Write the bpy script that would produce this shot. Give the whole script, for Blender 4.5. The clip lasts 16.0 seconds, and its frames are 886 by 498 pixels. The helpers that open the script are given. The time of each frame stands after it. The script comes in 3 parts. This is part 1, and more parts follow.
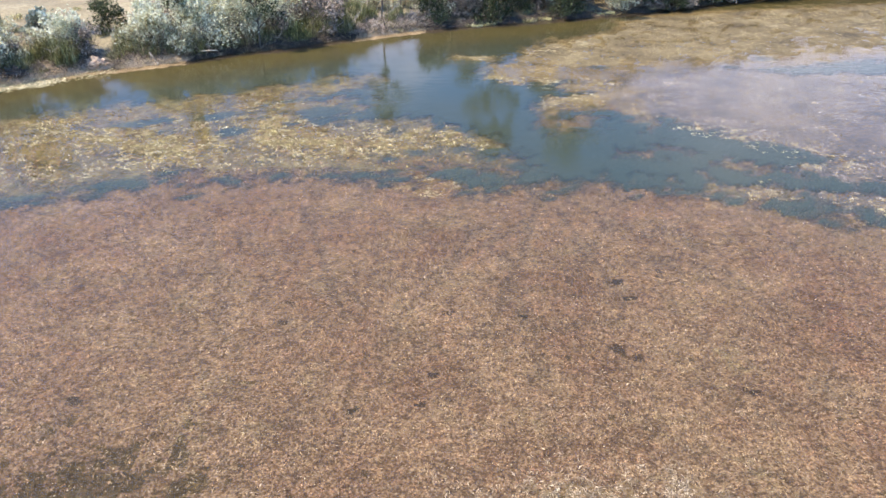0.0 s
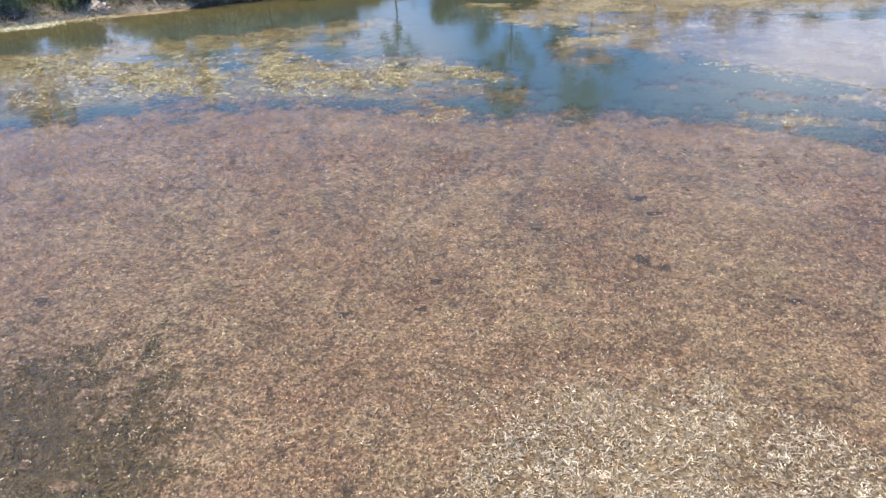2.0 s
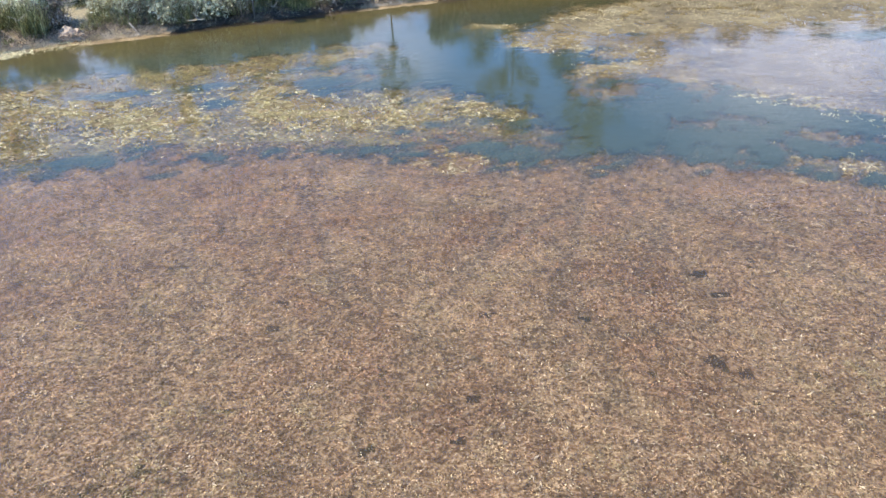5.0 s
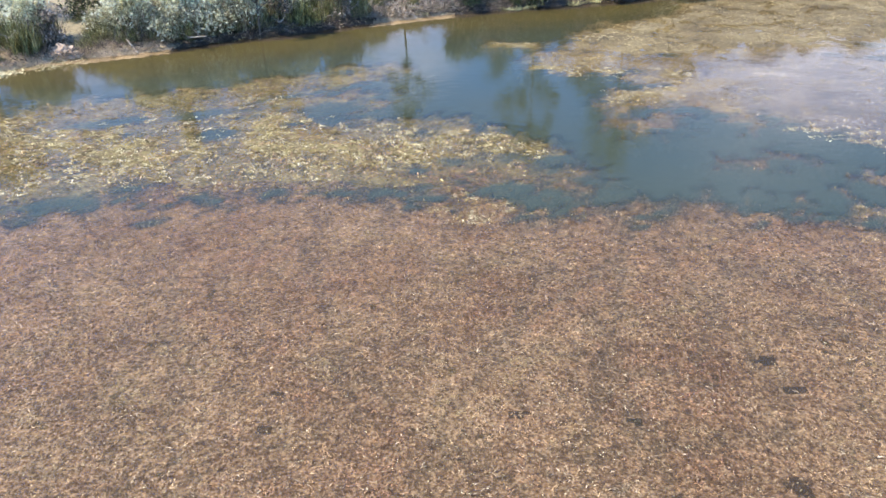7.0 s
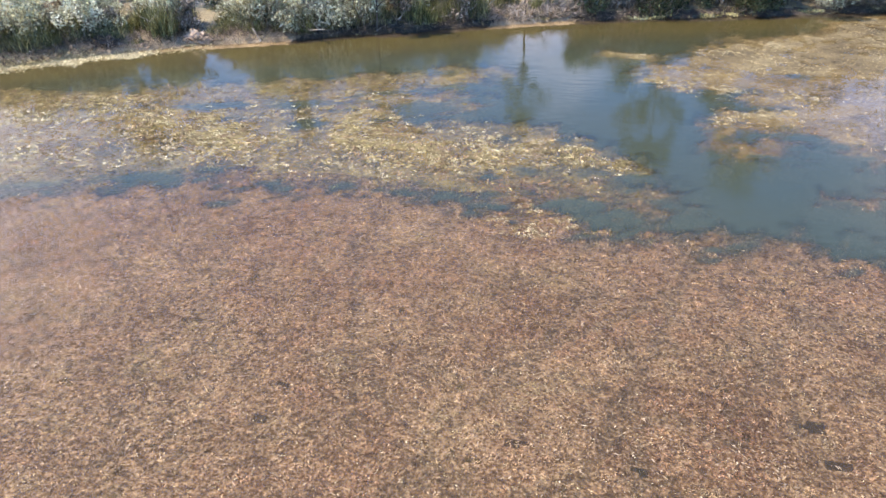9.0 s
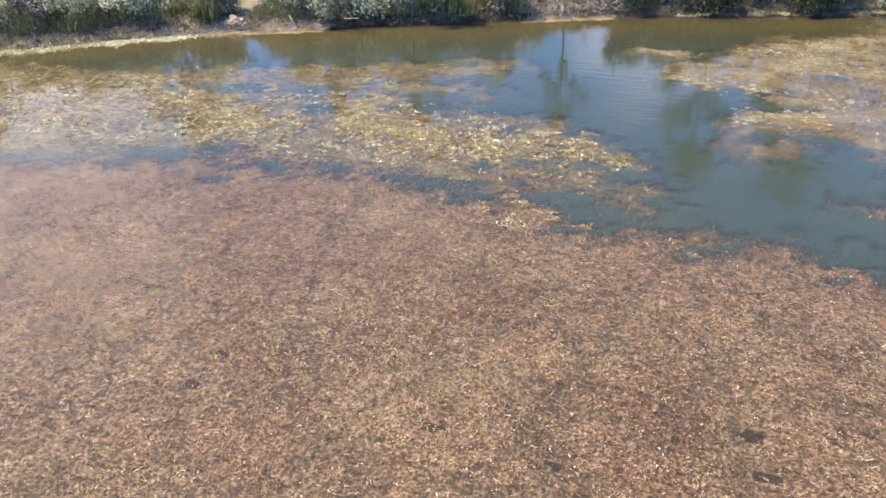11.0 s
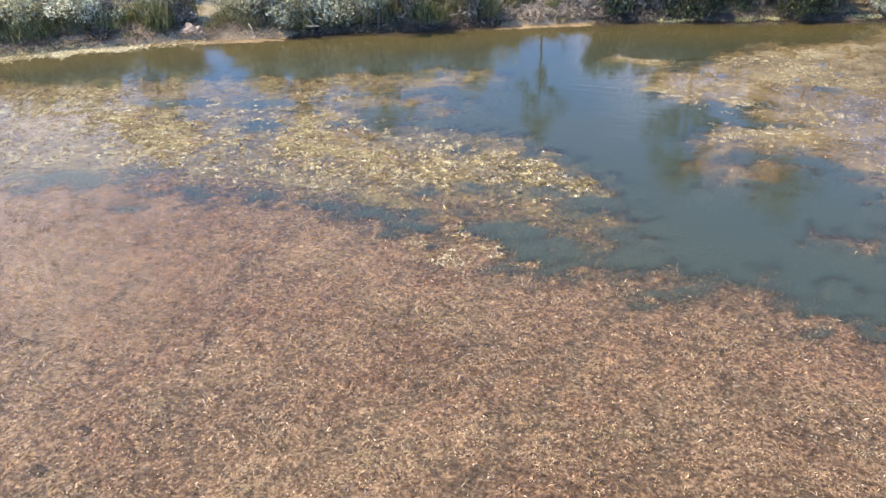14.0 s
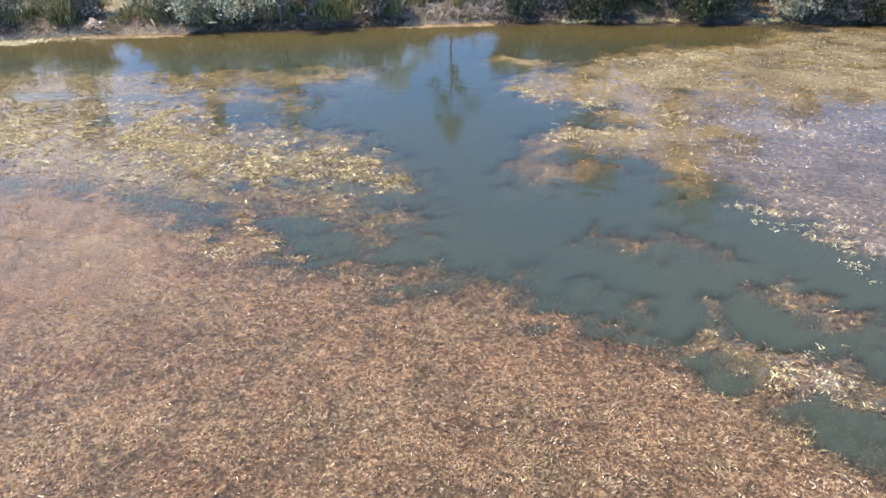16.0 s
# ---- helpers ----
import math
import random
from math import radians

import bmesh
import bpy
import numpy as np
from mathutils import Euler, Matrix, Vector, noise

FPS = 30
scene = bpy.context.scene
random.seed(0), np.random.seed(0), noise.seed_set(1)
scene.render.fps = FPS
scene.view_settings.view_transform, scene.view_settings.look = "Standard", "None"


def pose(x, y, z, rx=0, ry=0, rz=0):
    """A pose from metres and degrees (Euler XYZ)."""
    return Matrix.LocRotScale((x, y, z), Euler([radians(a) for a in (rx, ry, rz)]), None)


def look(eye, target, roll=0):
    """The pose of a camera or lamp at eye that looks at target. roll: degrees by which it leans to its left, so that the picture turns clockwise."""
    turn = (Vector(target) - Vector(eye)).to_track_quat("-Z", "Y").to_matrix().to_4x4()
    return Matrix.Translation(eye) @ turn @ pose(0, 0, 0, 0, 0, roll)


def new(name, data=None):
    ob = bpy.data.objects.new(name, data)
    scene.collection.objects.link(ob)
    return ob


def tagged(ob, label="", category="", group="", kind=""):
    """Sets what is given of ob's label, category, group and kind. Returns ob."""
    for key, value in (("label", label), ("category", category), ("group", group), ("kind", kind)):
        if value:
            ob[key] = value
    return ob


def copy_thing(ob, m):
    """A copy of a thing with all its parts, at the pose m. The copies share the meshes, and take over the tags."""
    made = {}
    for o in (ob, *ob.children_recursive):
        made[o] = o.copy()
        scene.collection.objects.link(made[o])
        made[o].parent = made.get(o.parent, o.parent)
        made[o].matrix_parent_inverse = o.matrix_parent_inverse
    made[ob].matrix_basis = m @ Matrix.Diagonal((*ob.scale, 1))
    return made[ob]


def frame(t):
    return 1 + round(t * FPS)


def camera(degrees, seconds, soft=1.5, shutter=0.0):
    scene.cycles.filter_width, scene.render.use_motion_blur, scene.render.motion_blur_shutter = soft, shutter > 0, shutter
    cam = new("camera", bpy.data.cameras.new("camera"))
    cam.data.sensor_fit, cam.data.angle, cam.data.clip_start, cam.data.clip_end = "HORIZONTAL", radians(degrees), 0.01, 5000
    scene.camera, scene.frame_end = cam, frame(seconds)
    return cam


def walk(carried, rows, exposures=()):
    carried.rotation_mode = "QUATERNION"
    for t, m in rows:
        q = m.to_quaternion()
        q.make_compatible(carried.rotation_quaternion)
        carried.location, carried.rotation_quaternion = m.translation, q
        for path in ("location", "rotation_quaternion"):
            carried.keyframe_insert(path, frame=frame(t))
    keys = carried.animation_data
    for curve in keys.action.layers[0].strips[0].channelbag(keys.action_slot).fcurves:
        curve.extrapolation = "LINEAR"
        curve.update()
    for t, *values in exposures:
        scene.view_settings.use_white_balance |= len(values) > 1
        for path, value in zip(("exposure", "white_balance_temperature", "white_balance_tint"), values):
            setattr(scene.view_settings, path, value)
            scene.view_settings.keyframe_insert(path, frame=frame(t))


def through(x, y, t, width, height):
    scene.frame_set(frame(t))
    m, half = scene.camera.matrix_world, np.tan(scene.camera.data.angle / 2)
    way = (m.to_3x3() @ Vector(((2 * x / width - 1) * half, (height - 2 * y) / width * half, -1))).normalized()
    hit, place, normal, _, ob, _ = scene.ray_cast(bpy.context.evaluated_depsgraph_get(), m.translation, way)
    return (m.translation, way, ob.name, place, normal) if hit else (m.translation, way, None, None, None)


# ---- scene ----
cam = camera(64.2, 16.0, soft=1.5)
# seconds, eye, heading to the left of +y, pitch and roll in degrees
PATH = [
    (0, (0.470, 0.187, 20.011), 1.64, -31.21, -0.50),
    (0.5, (0.465, 0.163, 18.401), 2.01, -31.23, -0.60),
    (1, (0.589, 0.166, 16.652), 2.42, -31.33, -0.70),
    (1.5, (0.772, 0.369, 15.459), 2.79, -31.40, -0.70),
    (2, (0.840, 0.574, 15.131), 3.09, -31.41, -0.70),
    (2.5, (0.682, 1.171, 15.093), 3.36, -31.51, -0.70),
    (3, (0.126, 2.260, 15.197), 3.56, -31.44, -0.80),
    (3.5, (-0.360, 3.393, 15.271), 1.94, -31.32, -1.00),
    (4, (-0.597, 4.376, 15.360), 1.71, -31.30, -1.00),
    (6.5, (-1.438, 10.022, 15.710), 2.68, -31.24, -1.00),
    (7, (-1.517, 11.234, 15.709), 2.91, -31.15, -1.00),
    (7.5, (-1.453, 11.840, 15.658), 3.11, -31.00, -1.00),
    (8, (-0.843, 12.136, 15.580), 3.44, -31.03, -1.10),
    (8.5, (0.414, 12.361, 15.543), 3.65, -31.04, -1.10),
    (8.7, (0.950, 12.440, 15.490), 5.30, -30.60, -1.10),
    (8.9, (1.580, 12.540, 15.430), 12.50, -30.70, -1.00),
    (9, (1.882, 12.568, 15.404), 15.27, -30.70, -1.00),
    (9.2, (2.444, 12.607, 15.399), 18.31, -30.71, -1.00),
    (9.6, (3.465, 12.783, 15.319), 20.40, -30.69, -1.05),
    (10.3, (4.904, 13.300, 15.039), 21.50, -30.66, -1.05),
    (11.3, (5.933, 13.836, 14.543), 21.86, -30.62, -1.15),
    (11.5, (5.996, 13.846, 14.450), 22.07, -30.61, -1.20),
    (12, (5.722, 14.104, 14.248), 22.01, -30.77, -1.20),
    (12.5, (5.070, 15.207, 14.175), 21.86, -30.89, -1.40),
    (13, (4.910, 16.618, 14.115), 21.89, -30.56, -1.70),
    (13.5, (5.620, 17.576, 14.134), 21.88, -30.42, -1.50),
    (14, (7.061, 18.343, 14.098), 22.03, -30.40, -1.50),
    (14.5, (9.080, 19.049, 14.097), 22.24, -30.39, -1.40),
    (15, (11.574, 19.917, 14.010), 22.47, -30.29, -1.30),
    (15.5, (13.972, 20.763, 14.018), 22.60, -30.37, -1.10),
    (16, (15.623, 21.302, 13.931), 22.57, -30.40, -0.90),
]


def aimed(eye, yaw, pitch, roll):
    a, b = radians(yaw), radians(pitch)
    way = Vector((-math.sin(a) * math.cos(b), math.cos(a) * math.cos(b), math.sin(b)))
    return look(eye, Vector(eye) + way, roll)


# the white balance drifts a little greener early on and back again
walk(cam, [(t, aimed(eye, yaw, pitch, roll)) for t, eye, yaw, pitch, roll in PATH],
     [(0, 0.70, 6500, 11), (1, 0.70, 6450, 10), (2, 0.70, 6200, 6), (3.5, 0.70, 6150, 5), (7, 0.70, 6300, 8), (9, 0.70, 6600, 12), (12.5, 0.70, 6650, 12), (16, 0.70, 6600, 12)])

# ---- sky, sun and exposure ----
SUN_WAY = Vector((-0.50, -0.14, 0.86)).normalized()
SUN_EL, SUN_AZ = math.asin(SUN_WAY.z), math.atan2(SUN_WAY.x, SUN_WAY.y)
scene.view_settings.exposure = 0.70


def link(tree, a, b):
    tree.links.new(a, b)


def math_node(tree, op, a, b=0.0, c=0.0, clamp=False):
    n = tree.nodes.new("ShaderNodeMath")
    n.operation, n.use_clamp = op, clamp
    for i, v in enumerate((a, b, c)):
        if isinstance(v, (int, float)):
            n.inputs[i].default_value = v
        else:
            link(tree, v, n.inputs[i])
    return n.outputs[0]


def smooth_node(tree, value, low, high):
    n = tree.nodes.new("ShaderNodeMapRange")
    n.interpolation_type = "SMOOTHSTEP"
    link(tree, value, n.inputs[0])
    n.inputs[1].default_value, n.inputs[2].default_value = low, high
    return n.outputs[0]


def make_world():
    world = bpy.data.worlds.new("sky")
    scene.world = world
    world.use_nodes = True
    tree = world.node_tree
    tree.nodes.clear()
    out = tree.nodes.new("ShaderNodeOutputWorld")
    sky = tree.nodes.new("ShaderNodeTexSky")
    sky.sky_type, sky.sun_disc = "NISHITA", False
    sky.sun_elevation, sky.sun_rotation = SUN_EL, SUN_AZ
    sky.air_density, sky.dust_density, sky.ozone_density = 1.0, 0.4, 2.5
    clear = tree.nodes.new("ShaderNodeBackground")
    deepen = tree.nodes.new("ShaderNodeMix")
    deepen.data_type, deepen.blend_type = "RGBA", "MULTIPLY"
    deepen.inputs[0].default_value, deepen.inputs[7].default_value = 1.0, (0.76, 1.17, 1.64, 1)
    link(tree, sky.outputs[0], deepen.inputs[6])
    link(tree, deepen.outputs[2], clear.inputs[0])
    clear.inputs[1].default_value = 0.15
    # fair-weather clouds: layered noise on a flat cloud deck, thicker in two quarters of the sky
    coord = tree.nodes.new("ShaderNodeTexCoord")
    split = tree.nodes.new("ShaderNodeSeparateXYZ")
    link(tree, coord.outputs["Generated"], split.inputs[0])
    up = math_node(tree, "ADD", math_node(tree, "MAXIMUM", split.outputs[2], 0.0), 0.16)
    deck = tree.nodes.new("ShaderNodeCombineXYZ")
    link(tree, math_node(tree, "DIVIDE", split.outputs[0], up), deck.inputs[0])
    link(tree, math_node(tree, "DIVIDE", split.outputs[1], up), deck.inputs[1])
    puff = tree.nodes.new("ShaderNodeTexNoise")
    puff.inputs["Scale"].default_value, puff.inputs["Detail"].default_value = 1.1, 7.0
    puff.inputs["Roughness"].default_value = 0.55
    link(tree, deck.outputs[0], puff.inputs["Vector"])
    total = puff.outputs[0]
    for az, el, weight, wide in CLOUD_BANKS:
        dot = tree.nodes.new("ShaderNodeVectorMath")
        dot.operation = "DOT_PRODUCT"
        link(tree, coord.outputs["Generated"], dot.inputs[0])
        a, e = radians(az), radians(el)
        dot.inputs[1].default_value = (math.sin(a) * math.cos(e), math.cos(a) * math.cos(e), math.sin(e))
        near = smooth_node(tree, dot.outputs["Value"], math.cos(radians(wide)), 1.0)
        total = math_node(tree, "MULTIPLY_ADD", near, weight, total)
    cover = smooth_node(tree, total, 0.62, 0.93)
    cloud = tree.nodes.new("ShaderNodeBackground")
    cloud.inputs[0].default_value, cloud.inputs[1].default_value = (0.78, 0.80, 1.0, 1), 1.75
    mix = tree.nodes.new("ShaderNodeMixShader")
    link(tree, cover, mix.inputs[0])
    link(tree, clear.outputs[0], mix.inputs[1])
    link(tree, cloud.outputs[0], mix.inputs[2])
    link(tree, mix.outputs[0], out.inputs[0])


CLOUD_BANKS = [(23, 18, 0.27, 16), (-52, 23, 0.33, 15), (70, 25, 0.24, 30), (-6, 15, 0.30, 8), (-30, 12, 0.22, 8)]
make_world()
sun_data = bpy.data.lights.new("sun", "SUN")
sun_data.energy, sun_data.angle, sun_data.color = 4.75, radians(0.6), (1.0, 0.858, 0.68)
sun = new("sun", sun_data)
sun.matrix_world = look(SUN_WAY * 200, (0, 0, 0))


# ---- materials ----
def material(name):
    m = bpy.data.materials.new(name)
    m.use_nodes = True
    tree = m.node_tree
    return m, tree, tree.nodes["Principled BSDF"]


def place_noise(tree, scale, detail=4.0, rough=0.55, stretch=(1, 1, 1), shift=0.0):
    geo = tree.nodes.new("ShaderNodeNewGeometry")
    mapping = tree.nodes.new("ShaderNodeMapping")
    mapping.inputs["Scale"].default_value = stretch
    mapping.inputs["Location"].default_value = (shift, shift * 0.7, 0)
    link(tree, geo.outputs["Position"], mapping.inputs[0])
    n = tree.nodes.new("ShaderNodeTexNoise")
    n.inputs["Scale"].default_value, n.inputs["Detail"].default_value = scale, detail
    n.inputs["Roughness"].default_value = rough
    link(tree, mapping.outputs[0], n.inputs["Vector"])
    return n.outputs[0]


def ramp(tree, value, stops):
    n = tree.nodes.new("ShaderNodeValToRGB")
    els = n.color_ramp.elements
    while len(els) < len(stops):
        els.new(0.5)
    for e, (p, c) in zip(els, stops):
        e.position, e.color = p, (*c, 1)
    link(tree, value, n.inputs[0])
    return n.outputs[0]


def mix_colour(tree, fac, a, b, mode="MIX"):
    n = tree.nodes.new("ShaderNodeMix")
    n.data_type, n.blend_type = "RGBA", mode
    for sock, v in ((n.inputs[0], fac), (n.inputs[6], a), (n.inputs[7], b)):
        if isinstance(v, (int, float)):
            sock.default_value = v
        elif isinstance(v, tuple):
            sock.default_value = (*v, 1)
        else:
            link(tree, v, sock)
    return n.outputs[2]


def bump(tree, height, strength, distance, target):
    n = tree.nodes.new("ShaderNodeBump")
    n.inputs["Strength"].default_value, n.inputs["Distance"].default_value = strength, distance
    link(tree, height, n.inputs["Height"])
    link(tree, n.outputs[0], target)


def veins(tree, scale, width, dark):
    """A net of thin dark trails: a factor from dark to 1."""
    n = place_noise(tree, scale, 3.0, 0.6, shift=33.0)
    off = math_node(tree, "ABSOLUTE", math_node(tree, "MULTIPLY_ADD", n, 2.0, -1.0))
    s = smooth_node(tree, off, 0.0, width)
    return math_node(tree, "MULTIPLY_ADD", s, 1 - dark, dark)


def leafy(name, stops, scale, rough=0.5, spread=(0.55, 1.5), gloss=0.5, fine=1.6, through=0.0, clump=2.6, mottle=(0.55, 1.5), veined=0.0, tufts=None):
    """Leaves and stems: a colour range over the place, and a light or dark value for each leaf."""
    m, tree, bsdf = material(name)
    wide = place_noise(tree, scale, 3.0)
    small = place_noise(tree, fine, 3.0, shift=7.0)
    both = math_node(tree, "MULTIPLY_ADD", small, 0.45, math_node(tree, "MULTIPLY", wide, 0.55))
    geo = tree.nodes.new("ShaderNodeNewGeometry")
    wander = math_node(tree, "MULTIPLY_ADD", geo.outputs["Random Per Island"], 0.16, math_node(tree, "SUBTRACT", both, 0.08))
    colour = ramp(tree, wander, stops)
    span = tree.nodes.new("ShaderNodeMapRange")
    link(tree, geo.outputs["Random Per Island"], span.inputs[0])
    span.inputs[3].default_value, span.inputs[4].default_value = spread
    tuft = tree.nodes.new("ShaderNodeMapRange")
    link(tree, place_noise(tree, clump, 3.0, 0.7, shift=19.0), tuft.inputs[0])
    tuft.inputs[1].default_value, tuft.inputs[2].default_value = 0.36, 0.66
    tuft.inputs[3].default_value, tuft.inputs[4].default_value = mottle
    value = math_node(tree, "MULTIPLY", span.outputs[0], tuft.outputs[0])
    if tufts:
        own = tree.nodes.new("ShaderNodeAttribute")
        own.attribute_name = "tuft"
        whole = tree.nodes.new("ShaderNodeMapRange")
        link(tree, own.outputs["Fac"], whole.inputs[0])
        whole.inputs[3].default_value, whole.inputs[4].default_value = tufts
        value = math_node(tree, "MULTIPLY", value, whole.outputs[0])
    if veined:
        value = math_node(tree, "MULTIPLY", value, veins(tree, veined, 0.10, 0.35))
    grey = tree.nodes.new("ShaderNodeCombineColor")
    for i in range(3):
        link(tree, value, grey.inputs[i])
    link(tree, mix_colour(tree, 1.0, colour, grey.outputs[0], "MULTIPLY"), bsdf.inputs["Base Color"])
    bsdf.inputs["Roughness"].default_value = rough
    bsdf.inputs["Specular IOR Level"].default_value = gloss
    if through:
        thin = tree.nodes.new("ShaderNodeBsdfTranslucent")
        link(tree, mix_colour(tree, 1.0, colour, grey.outputs[0], "MULTIPLY"), thin.inputs[0])
        blend = tree.nodes.new("ShaderNodeMixShader")
        blend.inputs[0].default_value = through
        link(tree, bsdf.outputs[0], blend.inputs[1])
        link(tree, thin.outputs[0], blend.inputs[2])
        link(tree, blend.outputs[0], tree.nodes["Material Output"].inputs[0])
    return m


def water_material():
    m, tree, bsdf = material("pond_water")
    tree.nodes.remove(bsdf)
    ripple = place_noise(tree, 1.3, 3.0, 0.5, (0.7, 1.6, 1))
    slow = place_noise(tree, 0.22, 2.0, 0.5)
    height = math_node(tree, "MULTIPLY_ADD", slow, 2.0, ripple)
    b = tree.nodes.new("ShaderNodeBump")
    b.inputs["Strength"].default_value, b.inputs["Distance"].default_value = 0.5, 0.018
    link(tree, height, b.inputs["Height"])
    murk = tree.nodes.new("ShaderNodeBsdfDiffuse")
    tone = place_noise(tree, 0.07, 3.0)
    link(tree, ramp(tree, tone, [(0.35, (0.050, 0.065, 0.045)), (0.65, (0.060, 0.069, 0.041))]), murk.inputs[0])
    clear = tree.nodes.new("ShaderNodeBsdfTransparent")
    clear.inputs[0].default_value = (0.99, 0.975, 0.93, 1)
    # the deeper the water, the more of its own green silt is seen
    deep = tree.nodes.new("ShaderNodeAttribute")
    deep.attribute_name = "depth"
    lost = math_node(tree, "SUBTRACT", 1.0, math_node(tree, "EXPONENT", math_node(tree, "MULTIPLY", math_node(tree, "MAXIMUM", math_node(tree, "SUBTRACT", deep.outputs["Fac"], 0.02), 0.0), -3.0)))
    under = tree.nodes.new("ShaderNodeMixShader")
    link(tree, lost, under.inputs[0])
    link(tree, clear.outputs[0], under.inputs[1])
    link(tree, murk.outputs[0], under.inputs[2])
    gloss = tree.nodes.new("ShaderNodeBsdfGlossy")
    gloss.inputs["Roughness"].default_value = 0.06
    link(tree, b.outputs[0], gloss.inputs["Normal"])
    fres = tree.nodes.new("ShaderNodeFresnel")
    fres.inputs[0].default_value = 1.33
    link(tree, b.outputs[0], fres.inputs["Normal"])
    top = tree.nodes.new("ShaderNodeMixShader")
    link(tree, fres.outputs[0], top.inputs[0])
    link(tree, under.outputs[0], top.inputs[1])
    link(tree, gloss.outputs[0], top.inputs[2])
    link(tree, top.outputs[0], tree.nodes["Material Output"].inputs[0])
    return m


def soil(name, stops, scale, grain, rough=0.9, relief=0.03, wide_share=0.5, patch=None):
    m, tree, bsdf = material(name)
    wide, fine = place_noise(tree, scale, 4.0), place_noise(tree, grain, 5.0, 0.65)
    both = math_node(tree, "MULTIPLY_ADD", fine, 1 - wide_share, math_node(tree, "MULTIPLY", wide, wide_share))
    colour = ramp(tree, both, stops)
    if patch:
        spot = tree.nodes.new("ShaderNodeMapRange")
        link(tree, place_noise(tree, patch[0], 3.0, 0.6, (1, 1.3, 1), 51.0), spot.inputs[0])
        spot.inputs[1].default_value, spot.inputs[2].default_value = 0.38, 0.62
        spot.inputs[3].default_value, spot.inputs[4].default_value = patch[1:]
        grey = tree.nodes.new("ShaderNodeCombineColor")
        for i in range(3):
            link(tree, spot.outputs[0], grey.inputs[i])
        colour = mix_colour(tree, 1.0, colour, grey.outputs[0], "MULTIPLY")
    link(tree, colour, bsdf.inputs["Base Color"])
    bsdf.inputs["Roughness"].default_value = rough
    bump(tree, fine, 0.8, relief, bsdf.inputs["Normal"])
    return m


WATER = water_material()
LAND = soil("dry_grass_soil", [(0.30, (0.13, 0.10, 0.06)), (0.48, (0.26, 0.21, 0.115)), (0.62, (0.41, 0.345, 0.20)), (0.75, (0.52, 0.45, 0.31))], 0.22, 3.0)
SHORE = soil("wet_sand", [(0.30, (0.16, 0.12, 0.075)), (0.46, (0.33, 0.255, 0.165)), (0.62, (0.56, 0.45, 0.31))], 0.6, 5.0, 0.75, 0.02)
# mud of the bank, with the shade under the shrubs put into its colour
MUD_SHADE = soil("mud_shade_tone", [(0.30, (0.02, 0.016, 0.012)), (0.50, (0.055, 0.04, 0.03)), (0.70, (0.20, 0.155, 0.11))], 0.7, 4.0, 0.85, 0.04)
SILT = soil("pond_silt", [(0.3, (0.056, 0.045, 0.008)), (0.7, (0.100, 0.082, 0.016))], 0.3, 2.0, 0.8)
MATBED = soil("weed_bed", [(0.37, (0.055, 0.029, 0.013)), (0.45, (0.115, 0.068, 0.037)), (0.52, (0.178, 0.118, 0.070)), (0.61, (0.36, 0.265, 0.168))], 0.25, 9.0, 0.8, 0.07, 0.2, (2.4, 0.70, 1.3))
MATBED_OLIVE = soil("olive_bed", [(0.36, (0.028, 0.018, 0.007)), (0.48, (0.062, 0.043, 0.017)), (0.64, (0.125, 0.086, 0.037))], 0.25, 7.0, 0.8, 0.09, 0.3)
MATBED_PALE = soil("straw_bed", [(0.36, (0.06, 0.036, 0.017)), (0.48, (0.15, 0.10, 0.05)), (0.62, (0.32, 0.25, 0.145))], 0.25, 7.0, 0.8, 0.09, 0.3)
# bed of the holes, its dark colour standing in for their shaded depth
MATBED_HOLE_SHADE = soil("hole_shade_bed", [(0.36, (0.022, 0.013, 0.007)), (0.50, (0.046, 0.029, 0.016)), (0.66, (0.10, 0.066, 0.036))], 0.25, 7.0, 0.8, 0.09, 0.3)
# bleached algae, its paleness also painting the sky's sheen on the mat
MATBED_BLEACHED_SHEEN = soil("bleached_sheen_bed", [(0.36, (0.050, 0.041, 0.032)), (0.46, (0.105, 0.086, 0.068)), (0.55, (0.185, 0.155, 0.124)), (0.66, (0.34, 0.30, 0.25))], 0.3, 5.0, 0.75, 0.05, 0.3)
MATBED_YELLOW = soil("algae_bed", [(0.36, (0.04, 0.032, 0.014)), (0.46, (0.15, 0.115, 0.040)), (0.56, (0.29, 0.235, 0.090)), (0.70, (0.48, 0.42, 0.21))], 0.4, 7.0, 0.75, 0.05)
MATBED_TAN = soil("tan_bed", [(0.36, (0.04, 0.029, 0.013)), (0.46, (0.135, 0.098, 0.040)), (0.56, (0.225, 0.173, 0.078)), (0.66, (0.37, 0.305, 0.165))], 0.3, 7.0, 0.75, 0.05)
BROWN = [(0.34, (0.230, 0.117, 0.067)), (0.44, (0.258, 0.150, 0.084)), (0.51, (0.276, 0.180, 0.094)), (0.58, (0.330, 0.240, 0.136)), (0.66, (0.228, 0.186, 0.086))]
WEED = leafy("brown_pondweed", BROWN, 0.13, 0.55, (0.5, 1.5), 0.35, 0.5, 0.0, 4.0, (0.5, 1.58), 0.45, (0.45, 1.6))
WEED_OLIVE = leafy("olive_pondweed", [(0.3, (0.054, 0.038, 0.015)), (0.5, (0.086, 0.060, 0.024)), (0.7, (0.132, 0.094, 0.040))], 0.3, 0.55, (0.6, 1.4), 0.35, tufts=(0.4, 1.7))
